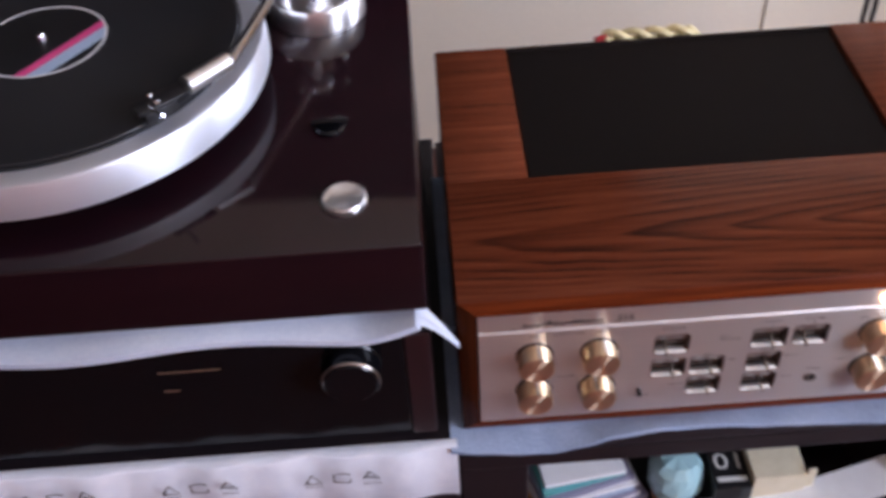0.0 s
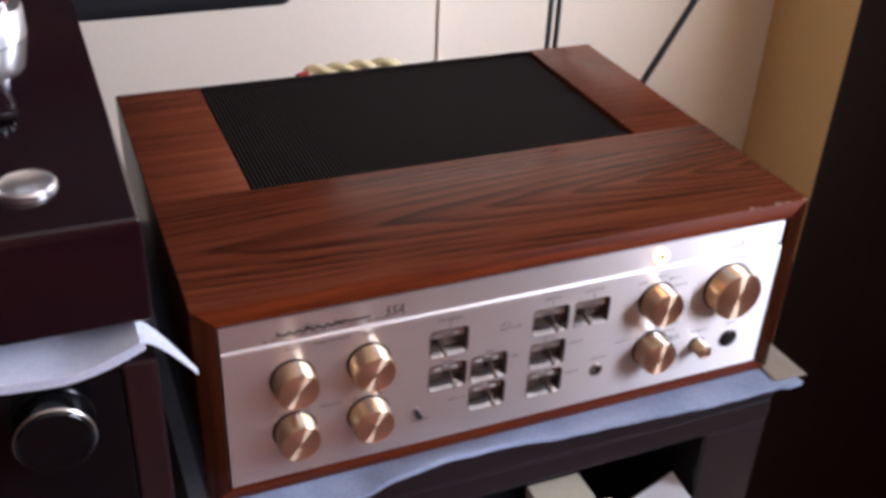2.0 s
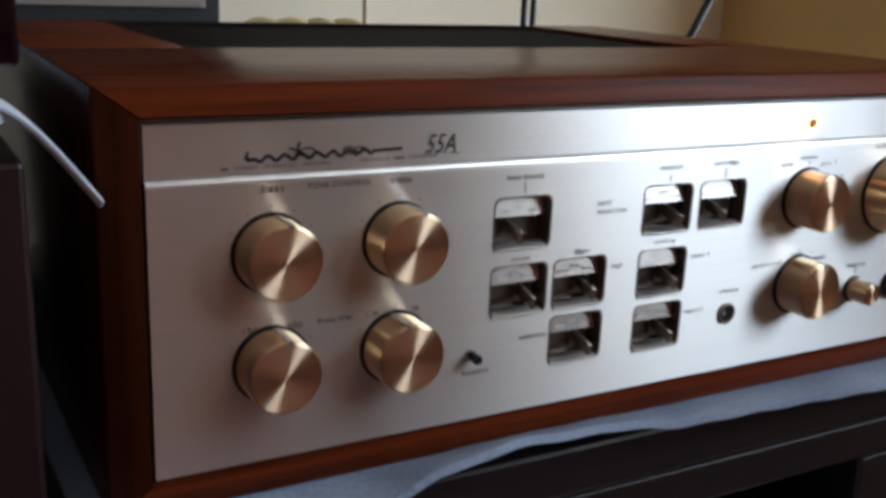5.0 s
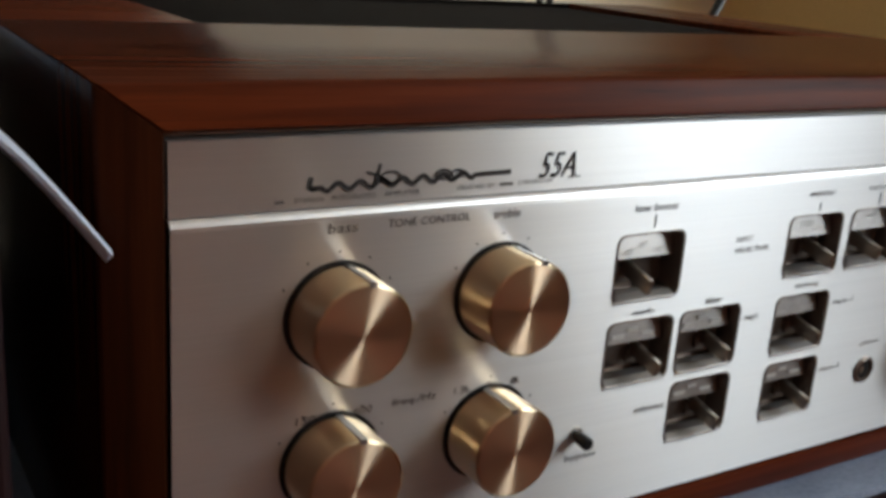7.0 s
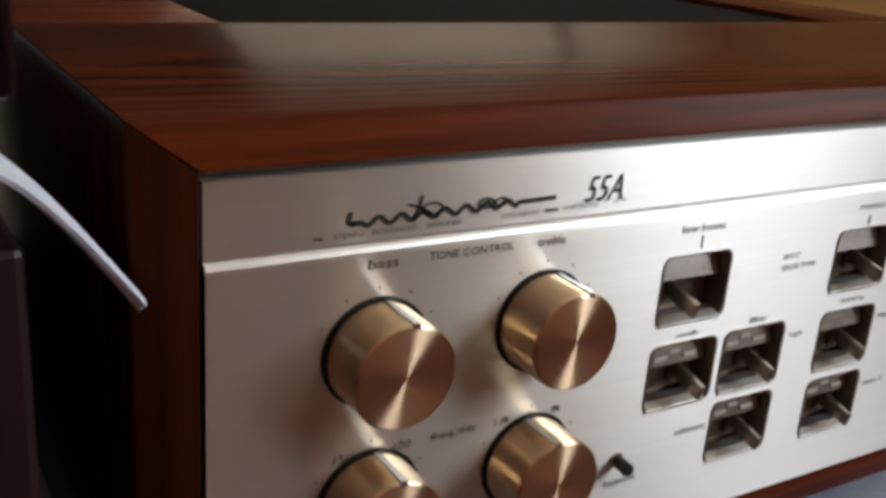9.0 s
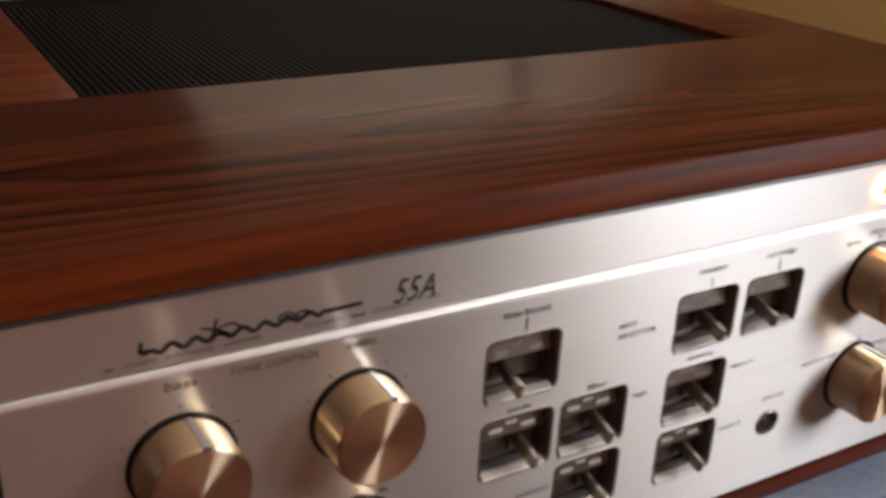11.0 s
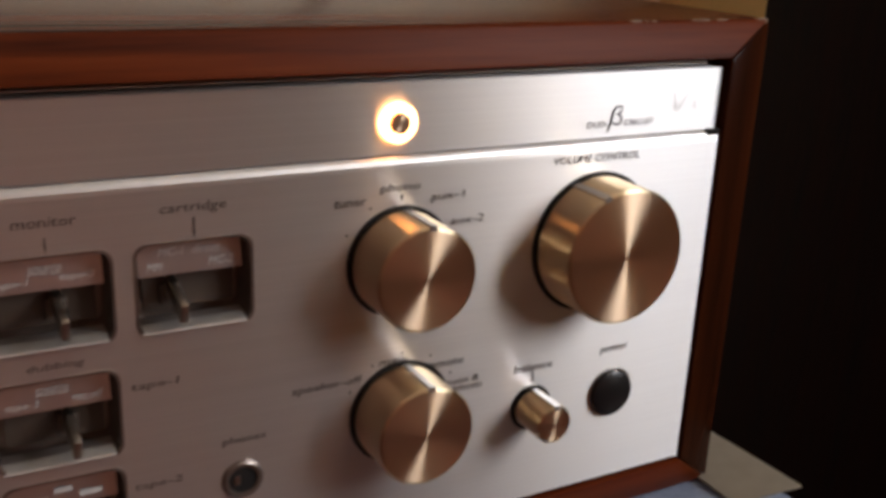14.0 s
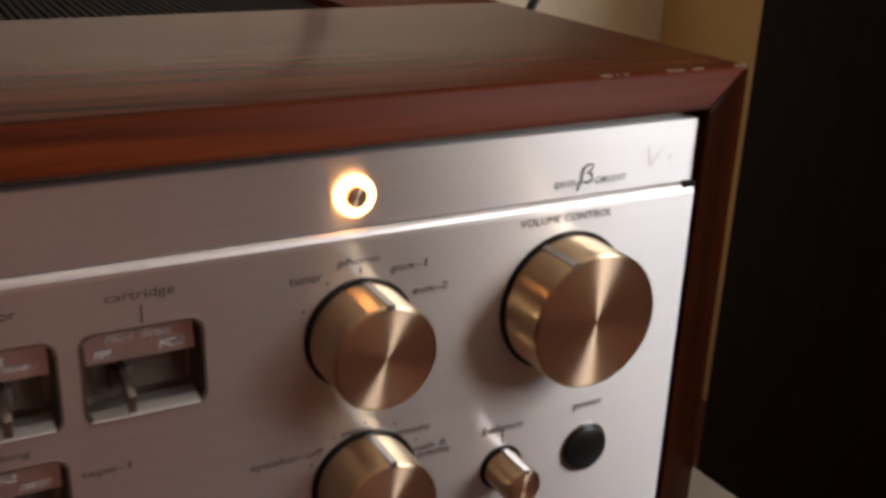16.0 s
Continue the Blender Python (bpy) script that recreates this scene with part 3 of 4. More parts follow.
for k, (sx, sz, off) in enumerate(SWITCHES):
    own = bmesh.new()
    loops = []
    for y, shrink in ((0.0, 0.0), (-0.0003, 0.0), (-0.0003, -0.0005), (0.0004, -0.0007), (0.0098, -0.0012)):
        loops.append([own.verts.new((x, y, z)) for x, z in rounded(sx, sz, SW + 2 * shrink, SH + 2 * shrink, SR)])
    for p, q in zip(loops, loops[1:]):
        for i in range(len(p)):
            own.faces.new((p[i], p[(i + 1) % len(p)], q[(i + 1) % len(q)], q[i]))
    own.faces.new(loops[-1])
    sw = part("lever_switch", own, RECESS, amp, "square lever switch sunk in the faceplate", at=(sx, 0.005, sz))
    # bright lip along the lower edge
    lz = sz - SH / 2
    part("lip", prism([(-0.0006, lz + 0.0001), (-0.0006, lz + 0.0010), (0.0022, lz + 0.0024), (0.0062, lz + 0.0024), (0.0062, lz + 0.0001)], "x", sx - SW / 2 + 0.0010, sx + SW / 2 - 0.0018, 0.0002), RIDGE_METAL, sw, "bright sloping lip")
    part("legend_plate", prism([(0.0050, sz + SH / 2 - 0.0014), (0.0030, sz + 0.0022), (0.0042, sz + 0.0022), (0.0062, sz + SH / 2 - 0.0014)], "x", sx - SW / 2 + 0.0016, sx + SW / 2 - 0.0016), LEGEND, sw)
    # flat dark sheet painted in as the slot's shade; the pivot takes its colour
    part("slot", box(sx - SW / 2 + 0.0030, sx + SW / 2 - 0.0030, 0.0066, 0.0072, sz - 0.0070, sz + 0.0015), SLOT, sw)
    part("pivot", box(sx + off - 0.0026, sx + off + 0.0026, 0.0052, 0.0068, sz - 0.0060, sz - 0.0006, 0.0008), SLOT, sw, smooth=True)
    lv = box(-0.0010, 0.0010, -0.0072, 0.0070, -0.0026, 0.0024, 0.0005)
    bmesh.ops.rotate(lv, verts=lv.verts, cent=(0, 0, 0), matrix=Matrix.Rotation(radians(14), 3, "X"))
    bmesh.ops.translate(lv, verts=lv.verts, vec=(sx + off, 0, sz - 0.0022))
    part("lever", lv, STEEL, sw, "flat metal lever", smooth=True)
    words = LEGENDS.get(k, [("", -0.0085, -0.0035, 0.0045), ("", -0.002, 0.002, 0.0062), ("", 0.0035, 0.0085, 0.0045)])
    for word, a, b, dz in words:
        y = 0.00285 + (dz - 0.00325) * 0.0020 / 0.0075
        if word:
            lettering(word, sx + a, sx + b, sz + dz, sw, y, WHITE_INK, 0.25, tall=0.0021)
        else:
            part("legend_bar", box(sx + a, sx + b, y - 0.0002, y + 0.0001, sz + dz - 0.0007, sz + dz + 0.0007), WHITE_INK, sw)


# knobs
def knob(x, z, r, length, name="knob", label="turned champagne-gold knob with a spun face", mark=0.0):
    base = -0.0006
    bm = lathe([(r * 0.90, base), (r, base - 0.0004), (r, -length + 0.0007), (r - 0.0003, -length + 0.0002), (r - 0.0008, -length), (r - 0.0011, -length)], "y", (x, 0, z), 72)
    kb = part(name, bm, GOLD_SIDE, amp, label, at=(x, -length / 2, z), smooth=True)
    part("spun_face", lathe([(r - 0.0011, -length), (r * 0.5, -length), (0, -length)], "y", (x, 0, z), 72), GOLD, kb, at=(x, -length, z))
    part("base_ring", lathe([(r * 0.6, -0.0005), (r + 0.0012, -0.0005), (r + 0.0012, -0.0001)], "y", (x, 0, z), 48), BLACK, kb, smooth=True)
    a = radians(mark)
    nx, nz = math.sin(a), math.cos(a)
    tx, tz = nz, -nx
    own = bmesh.new()
    w, h = 0.0010, 0.00040
    ring = []
    for y in (-0.0008, -length - 0.00008):
        ring.append([own.verts.new((x + nx * (r + d) + tx * s, y, z + nz * (r + d) + tz * s)) for s, d in ((-w, -0.001), (w, -0.001), (w, h), (-w, h))])
    for i in range(4):
        own.faces.new((ring[0][i], ring[0][(i + 1) % 4], ring[1][(i + 1) % 4], ring[1][i]))
    own.faces.new(ring[0])
    own.faces.new(ring[1])
    part("pointer", own, ALU_EDGE, kb, "bright index line")
    return kb


for x, z, mk in ((0.0425, 0.849, 8), (0.0920, 0.8495, 14), (0.0425, 0.8075, 6), (0.0920, 0.8070, -8), (0.3060, 0.8500, 4), (0.3075, 0.8075, 4)):
    knob(x, z, 0.0135, 0.0156, mark=mk)
knob(0.3665, 0.8480, 0.0191, 0.0153, "volume_knob", "large turned champagne-gold volume knob with a spun face", -25)
knob(0.3495, 0.8000, 0.0056, 0.0125, "balance_knob", "small turned champagne-gold balance knob", 5)

# push button, jack, toggle, lamp
pb = part("power_button", lathe([(0, -0.0022), (0.0062, -0.0022), (0.0070, -0.0016), (0.0070, 0.002)], "y", (0.378, 0, 0.799), 40), BLACK, amp, "round black power button", smooth=True)
part("collar", lathe([(0.0073, 0.0002), (0.0073, -0.0003), (0.0080, -0.0003), (0.0080, 0.0002)], "y", (0.378, 0, 0.799), 40), ALU_EDGE, pb, smooth=True)
jk = part("headphone_jack", lathe([(0.0036, -0.0004), (0.0038, -0.0010), (0.0046, -0.0011), (0.0052, -0.0007), (0.0054, 0.0004)], "y", (0.264, 0, 0.798), 32), RECESS, amp, "metal-ringed headphone socket", smooth=True)
# dark disc for the shade inside the hole
part("socket", lathe([(0.0037, -0.0003), (0.0018, -0.00035), (0, -0.0004)], "y", (0.264, 0, 0.798), 24), GAP, jk)
part("spring_contact", box(0.2618, 0.2632, -0.0008, -0.00045, 0.7968, 0.7994, 0.0002), STEEL, jk)
tg = lathe([(0, -0.0066), (0.0017, -0.0066), (0.0021, -0.0060), (0.0020, -0.0018), (0.0012, -0.0016), (0.0012, 0.0)], "y", (0, 0, 0), 20)
bmesh.ops.rotate(tg, verts=tg.verts, cent=(0, 0, 0), matrix=Matrix.Rotation(radians(5), 3, "X"))
bmesh.ops.translate(tg, verts=tg.verts, vec=(0.1262, 0, 0.7985))
tgo = part("bypass_toggle", tg, BLACK, amp, "tiny black toggle", smooth=True)
part("toggle_collar", lathe([(0.0018, -0.0005), (0.0026, -0.0005), (0.0026, 0.0001)], "y", (0.1262, 0, 0.7985), 24), ALU_EDGE, tgo)
lr = part("pilot_lamp", lathe([(0.0027, 0.0012), (0.0027, 0.0004), (0.0050, 0.0004), (0.0050, 0.0016)], "y", (0.305, 0, 0.8853), 40), GLOW, amp, "glowing orange pilot lamp ring", smooth=True)
part("lamp_cap", lathe([(0.0026, 0.0014), (0.0026, -0.0004), (0.0023, -0.0006), (0, -0.0006)], "y", (0.305, 0, 0.8853), 32), COPPER, lr, "spun copper lamp cap", at=(0.305, 0, 0.8853))

# printing on the faceplate
PY = -0.00025
for word, a, b, z, tall in (("bass", 0.0390, 0.0472, 0.8722, 0.0026), ("TONE CONTROL", 0.0558, 0.0805, 0.8722, 0.0021), ("treble", 0.0880, 0.0970, 0.8722, 0.0026),
                      ("low boost", 0.1390, 0.1560, 0.8700, 0.0024), ("150", 0.0320, 0.0375, 0.8212, 0.0022), ("300", 0.0402, 0.0458, 0.8212, 0.0022), ("600", 0.0485, 0.0540, 0.8212, 0.0022),
                      ("freq./Hz", 0.0600, 0.0740, 0.8212, 0.0027), ("1.5k", 0.0798, 0.0850, 0.8215, 0.0022), ("3k", 0.0905, 0.0935, 0.8215, 0.0022), ("6k", 0.0990, 0.1022, 0.8215, 0.0022),
                      ("mode", 0.1430, 0.1520, 0.8365, 0.0019), ("filter", 0.1740, 0.1820, 0.8365, 0.0022), ("high", 0.1938, 0.2000, 0.8280, 0.0024), ("subsonic", 0.1490, 0.1622, 0.8025, 0.0022),
                      ("INPUT", 0.1840, 0.1915, 0.8562, 0.0018), ("SELECTOR", 0.1840, 0.1998, 0.8525, 0.0018), ("monitor", 0.2160, 0.2290, 0.8695, 0.0022), ("cartridge", 0.2465, 0.2615, 0.8695, 0.0028),
                      ("dubbing", 0.2165, 0.2285, 0.8365, 0.0022), ("tape-1", 0.2382, 0.2492, 0.8280, 0.0024), ("tape-2", 0.2378, 0.2490, 0.8020, 0.0024), ("phones", 0.2590, 0.2700, 0.8090, 0.0024),
                      ("tuner", 0.2880, 0.2962, 0.8666, 0.0019), ("phono", 0.3000, 0.3110, 0.8692, 0.0026), ("aux-1", 0.3140, 0.3240, 0.8662, 0.0020), ("aux-2", 0.3200, 0.3300, 0.8592, 0.0020),
                      ("VOLUME CONTROL", 0.3510, 0.3800, 0.8722, 0.0021), ("DUO-", 0.3620, 0.3690, 0.8810, 0.0018), ("CIRCUIT", 0.3745, 0.3850, 0.8810, 0.0018),
                      ("power", 0.3730, 0.3832, 0.8130, 0.0024), ("balance", 0.3430, 0.3560, 0.8128, 0.0025), ("speaker-off", 0.2770, 0.2962, 0.8190, 0.0026), ("main", 0.3010, 0.3090, 0.8228, 0.0019),
                      ("remote", 0.3140, 0.3262, 0.8192, 0.0019), ("main &", 0.3205, 0.3315, 0.8132, 0.0019), ("remote", 0.3215, 0.3325, 0.8108, 0.0018), ("bypass", 0.1225, 0.1350, 0.7905, 0.0026)):
    lettering(word, a, b, z, plate, PY if z < 0.8785 else 0.0013, PRINT, 0.08, tall)
UY = 0.0013
lettering("55A", 0.1030, 0.1158, 0.8845, plate, UY, INK, 0.35, tall=0.0072)
# the sign between DUO and CIRCUIT
bm = ribbon([(0.3690, 0.8788), (0.3700, 0.8812), (0.3706, 0.8845), (0.3716, 0.8857), (0.3736, 0.8856), (0.3734, 0.8842), (0.3718, 0.8836), (0.3734, 0.8830), (0.3736, 0.8814), (0.3724, 0.8806), (0.3708, 0.8810)], 0.0005, UY)
part("lettering", bm, INK, plate)
# maker's mark as a plain flowing stroke
stroke = []
for i in range(121):
    u = i / 120
    x = 0.0345 + 0.059 * u
    z = 0.8822 + 0.0012 * u + (0.0009 * math.sin(2 * math.pi * 9.5 * u + 2 * u) if 0.05 < u < 0.8 else 0.0)
    stroke.append((x, z))
bm = ribbon([(0.0348, 0.8850), (0.0342, 0.8824), (0.0350, 0.8819), (0.0362, 0.8824)], 0.0011, UY)
ribbon(stroke, 0.0013, UY, bm)
for cx, r in ((0.0565, 0.0019), (0.0720, 0.0015), (0.0765, 0.0012)):
    ribbon([(cx + 1.5 * r * math.cos(2 * math.pi * i / 20), 0.8838 + 0.8 * r * math.sin(2 * math.pi * i / 20)) for i in range(21)], 0.0006, UY, bm)
ribbon([(0.0535, 0.8875), (0.0528, 0.8845), (0.0515, 0.8815)], 0.0008, UY, bm)
ribbon([(0.0495, 0.8855), (0.0530, 0.8846), (0.0565, 0.8826)], 0.0007, UY, bm)
part("maker_mark", bm, INK, plate, "dark flowing maker's mark")
# small print below the mark; what cannot be read is bars
for word, a, b, z in (("STEREO", 0.0304, 0.0383, 0.8795), ("INTEGRATED", 0.0404, 0.0526, 0.8796), ("AMPLIFIER", 0.0549, 0.0651, 0.8797), ("DESIGNED BY", 0.0767, 0.0885, 0.8799), ("CORPORATION", 0.0962, 0.1080, 0.8801), ("JAPAN", 0.1132, 0.1178, 0.8806)):
    lettering(word, a, b, z, plate, UY, PRINT, 0.08, 0.0012)
for a, b, z in ((0.0255, 0.0278, 0.8794), (0.0902, 0.0945, 0.8800)):
    part("small_print", box(a, b, UY - 0.0001, UY, z - 0.0004, z + 0.0004), GREY_INK, plate)
# index lines and dots round the controls
for x, z, h in ((0.1475, 0.8655, 0.004), (0.2223, 0.8645, 0.003), (0.2540, 0.8650, 0.0045), (0.3495, 0.8095, 0.003), (0.3060, 0.8668, 0.0015)):
    part("index_line", box(x - 0.00015, x + 0.00015, PY, PY + 0.0002, z - h / 2, z + h / 2), INK, plate)
for kx, kz, kr in ((0.0425, 0.849, 0.0138), (0.0920, 0.8495, 0.0138), (0.0425, 0.8075, 0.0138), (0.0920, 0.8070, 0.0138), (0.3060, 0.8500, 0.0138), (0.3075, 0.8075, 0.0138)):
    for a in (-60, -30, 0, 30, 60):
        dx, dz = math.sin(radians(a)) * (kr + 0.0032), math.cos(radians(a)) * (kr + 0.0032)
        part("index_dot", lathe([(0, PY), (0.0003, PY), (0.0003, PY + 0.0002)], "y", (kx + dx, 0, kz + dz), 8), INK, plate)
# fine scratches near the corner
bm = ribbon([(0.3915, 0.8885), (0.3921, 0.8862), (0.3926, 0.8832)], 0.00025, UY)
ribbon([(0.3965, 0.8880), (0.3945, 0.8852), (0.3930, 0.8832)], 0.00022, UY, bm)
ribbon([(0.3992, 0.8858), (0.3994, 0.8836)], 0.0002, UY, bm)
part("scratch", bm, STEEL, plate, "fine scratches in the metal")

# cream braided cable with a red plug behind the amplifier
cable = thing("braided_cable", (0.2, 0.338, 0.88), "cream twisted cable with a red plug behind the amplifier", "cable")
for ph in (0, math.pi):
    pts = []
    for i in range(61):
        u = i / 60
        x = 0.150 + 0.098 * u
        zc = 0.9035 - 0.03 * max(0, u - 0.85) * 4
        pts.append((x, 0.3445 + 0.0042 * math.cos(ph + u * 15), zc + 0.0040 * math.sin(ph + u * 15)))
    pts += [(0.252, 0.344, 0.880), (0.250, 0.338, 0.862), (0.250, 0.3285, 0.860)]
    part("strand", tube(pts, 0.0036, 8), ROPE, cable, smooth=True)
part("plug", tube([(0.152, 0.344, 0.902), (0.144, 0.342, 0.902), (0.143, 0.336, 0.895), (0.143, 0.3285, 0.890)], 0.0048, 10), RED, cable, "red plug", smooth=True)

# ---------------------------------------------------------------- foam and rack under the amplifier
LOW = [(-0.035, 0.752), (0.0, 0.748), (0.03, 0.745), (0.055, 0.744), (0.08, 0.750), (0.105, 0.759), (0.14, 0.763), (0.185, 0.760), (0.24, 0.753), (0.30, 0.753), (0.36, 0.752), (0.41, 0.752), (0.47, 0.754)]


def low(x):
    for (a, p), (b, q) in zip(LOW, LOW[1:]):
        if a <= x <= b:
            u = (x - a) / (b - a)
            u = u * u * (3 - 2 * u)
            return p + (q - p) * u
    return LOW[-1][1]


def foam_fn(u, v):
    x = -0.026 + 0.470 * u
    front = -0.016 - 0.003 * math.sin(9 * u) - (0.004 if u > 0.97 else 0)
    y = front + (0.33 - front) * v
    lip = max(0.0, 1 - v * 14)
    z = 0.7535 + (low(x) - 0.750) * lip - 0.0015 * lip
    return (x, y, z + 0.0004 * math.sin(90 * u) * math.cos(40 * v))


tagged(part("foam_sheet", sheet(foam_fn, 80, 40, 0.0035), FOAM, smooth=True), "pale blue-white foam sheet on the rack under the amplifier", "foam sheet")
tagged(part("card_sheet", sheet(lambda u, v: (0.424 + 0.0280 * u, -0.0135 + 0.14 * v - 0.002 * u, 0.7553 + 0.0010 * math.sin(5 * v + 2 * u)), 8, 20, 0.0009), TAN, smooth=True), "beige paper sheet lying on the foam beside the amplifier", "paper sheet")
rack = thing("right_rack", (0.21, 0.2, 0.0), "dark-stained wooden rack that carries the amplifier", "rack")
part("top_board", box(-0.020, 0.440, 0.0, 0.40, 0.722, 0.746, 0.002), RACK, rack)
part("apron", box(-0.020, 0.440, 0.0, 0.020, 0.700, 0.7215, 0.0015), RACK, rack)
for x in (-0.020, 0.380):
    for y in (0.0, 0.345):
        part("leg", box(x, x + 0.060, y + 0.0005, y + 0.055, 0.0, 0.6995, 0.002), RACK, rack)
part("back_board", box(0.0402, 0.3798, 0.388, 0.398, 0.1405, 0.6995), RACK, rack)
for x in (-0.018, 0.424):
    part("side_board", box(x, x + 0.014, 0.0555, 0.3445, 0.1405, 0.6995), RACK, rack)
part("lower_shelf", box(0.0402, 0.3798, -0.020, 0.387, 0.532, 0.552, 0.0015), RACK, rack)
part("floor_shelf", box(0.0402, 0.3798, 0.002, 0.387, 0.120, 0.140, 0.0015), RACK, rack)

# ---------------------------------------------------------------- things on the lower shelf
random.seed(4)
z = 0.5525
for i, (m, h) in enumerate([(NAVY, 0.010), (ORANGE, 0.004), (PAPER, 0.005), (VIOLET, 0.008), (PAPER, 0.004), (VIOLET, 0.007), (SKYBLUE, 0.005), (PAPER, 0.004), (VIOLET, 0.006), (TEAL, 0.004), (PAPER, 0.006)]):
    w, d = 0.052 - 0.0012 * i, 0.125
    b = box(-w, w, -0.016, d, 0, h, 0.0008)
    bmesh.ops.rotate(b, verts=b.verts, cent=(0, 0, 0), matrix=Matrix.Rotation(radians(27 - 1.8 * i + random.uniform(-4, 4)), 3, "Z"))
    bmesh.ops.translate(b, verts=b.verts, vec=(0.116 - 0.002 * i + random.uniform(-0.005, 0.005), 0.024 + 0.0028 * i, z))
    tagged(part("booklet", b, m), "printed booklet lying in a stack on the shelf", "booklet", "booklets in the stack")
    z += h + 0.0003
ball = thing("wrapped_ball", (0.186, 0.040, 0.5525), "glossy pale cyan wrapped ball with a brown base on the shelf", "wrapped ball")
wrap = lathe([(0.021, 0.5885), (0.0240, 0.595), (0.0258, 0.602), (0.0270, 0.611), (0.0262, 0.620), (0.0235, 0.629), (0.0165, 0.637), (0, 0.641)], "z", (0.186, 0.040, 0), 22)
for v in wrap.verts:
    v.co += Vector((random.uniform(-1, 1), random.uniform(-1, 1), random.uniform(-1, 1))) * 0.0011
part("wrap", wrap, CYAN, ball, "crumpled glossy pale cyan wrap")
part("base", lathe([(0, 0.5527), (0.015, 0.5527), (0.019, 0.570), (0.0212, 0.588)], "z", (0.186, 0.040, 0), 28), BROWN, ball, smooth=True)
bx = thing("open_carton", (0.255, 0.035, 0.5525), "small cream carton with an open end and a black sleeve", "carton")
part("sleeve", box(0.2145, 0.2485, 0.006, 0.066, 0.5527, 0.630, 0.001), BLACK, bx, "black printed sleeve")
part("carton_body", box(0.249, 0.298, 0.008, 0.052, 0.5527, 0.640, 0.001), CREAM, bx)
part("flap", box(0.2985, 0.306, 0.010, 0.012, 0.600, 0.646, 0.0004), CREAM, bx, "raised end flap")
# thin dark sheet on the closed end, painted as the shade inside
part("open_end", box(0.2982, 0.2988, 0.014, 0.048, 0.590, 0.636), GAP, bx)
lettering("10", 0.2185, 0.2425, 0.6304, bx, 0, WHITE_INK, 0.0, tall=0.018, flat=0.036, turned=True)
part("print_bar", box(0.218, 0.246, 0.014, 0.019, 0.6301, 0.6304), WHITE_INK, bx)


def card_fn(u, v):
    x = 0.186 + 0.188 * u
    y = -0.024 + 0.036 * v + 0.012 * u * u
    return (x, y, 0.6015 + 0.036 * u ** 2.0 + 0.004 * v)


card = thing("paper_card", (0.27, 0.0, 0.5525), "curved white paper card with dark print, leaning over the shelf edge", "card")
part("paper", sheet(card_fn, 24, 6, 0.0006), PAPER, card, smooth=True)
for i in range(4):
    part("print_bar", box(0.207 + 0.0105 * i, 0.2135 + 0.0105 * i, -0.011, -0.002, 0.6038 + 0.0010 * i, 0.6062 + 0.0017 * i), GREY_INK, card)
part("box_under", box(0.196, 0.345, -0.030, 0.004, 0.5527, 0.5975, 0.001), BLACK, card, "dark box under the paper")
part("lower_sheet", sheet(lambda u, v: (0.166 + 0.13 * u, -0.040 + 0.044 * v, 0.5985 + 0.002 * math.sin(3 * u + 2 * v)), 16, 6, 0.0006), PAPER, card, "loose white sheet under the card", smooth=True)

# ---------------------------------------------------------------- left rack, component, turntable
lrack = thing("left_rack", (-0.30, 0.2, 0.0), "dark wooden rack carrying the black component and turntable", "rack")
part("top_board", box(-0.62, -0.0225, -0.004, 0.40, 0.722, 0.7515, 0.002), RACK, lrack)
for x in (-0.62, -0.0825):
    for y in (0.0, 0.345):
        part("leg", box(x, x + 0.060, y, y + 0.055, 0.0, 0.7215, 0.002), RACK, lrack)


def bag_fn(u, v):
    x = -0.62 + 0.599 * u
    wob = 0.0018 * math.sin(31 * u + 2) + 0.0012 * math.sin(73 * u)
    hang = 0.690 + 0.006 * math.sin(4.2 * u + 1.2)
    if v < 0.6:
        k = v / 0.6
        return (x, -0.014 + wob - 0.004 * math.sin(math.pi * k), hang + (0.7535 - hang) * k)
    k = (v - 0.6) / 0.4
    return (x, -0.014 + wob * (1 - k) + 0.011 * k, 0.7535 + 0.001 * math.sin(math.pi * k))


bag = thing("plastic_sheet", (-0.3, 0.0, 0.765), "white plastic sheet with black recycling marks draped over the rack", "plastic sheet")
part("sheet", sheet(bag_fn, 110, 24, 0.0008), PLASTIC, bag, smooth=True)


def mark(x, z, kind):
    y = -0.0230
    s = 0.0068
    if kind == 0:
        pts = [(x - s, z - s * 0.8), (x + s, z - s * 0.8), (x, z + s), (x - s, z - s * 0.8)]
    elif kind == 1:
        pts = [(x + s, z + s * 0.6), (x + s * 0.3, z + s), (x - s, z + s * 0.8), (x - s, z - s * 0.7), (x + s * 0.8, z - s), (x + s, z - s * 0.3)]
    else:
        pts = [(x - s, z - s * 0.4), (x - s * 0.2, z + s), (x + s * 0.7, z), (x - s * 0.6, z - s * 0.1), (x + s, z - s * 0.5)]
    b = ribbon(pts, 0.0019, y)
    if kind != 1:
        ribbon([(x - s * 1.1, z - s * 1.45), (x + s * 1.1, z - s * 1.45)], 0.0010, y, b)
    part("printed_mark", b, INK, bag)


for gx in (-0.356, -0.2389, -0.1213):
    for k in range(3):
        mark(gx + 0.0242 * (k - 1) + 0.004, 0.7370, k)

comp = thing("black_component", (-0.30, 0.2, 0.755), "black glossy hi-fi component with dark red wooden sides", "hi-fi component")
part("body", box(-0.560, -0.0565, 0.012, 0.36, 0.7645, 0.8835, 0.002), BLACK, comp)
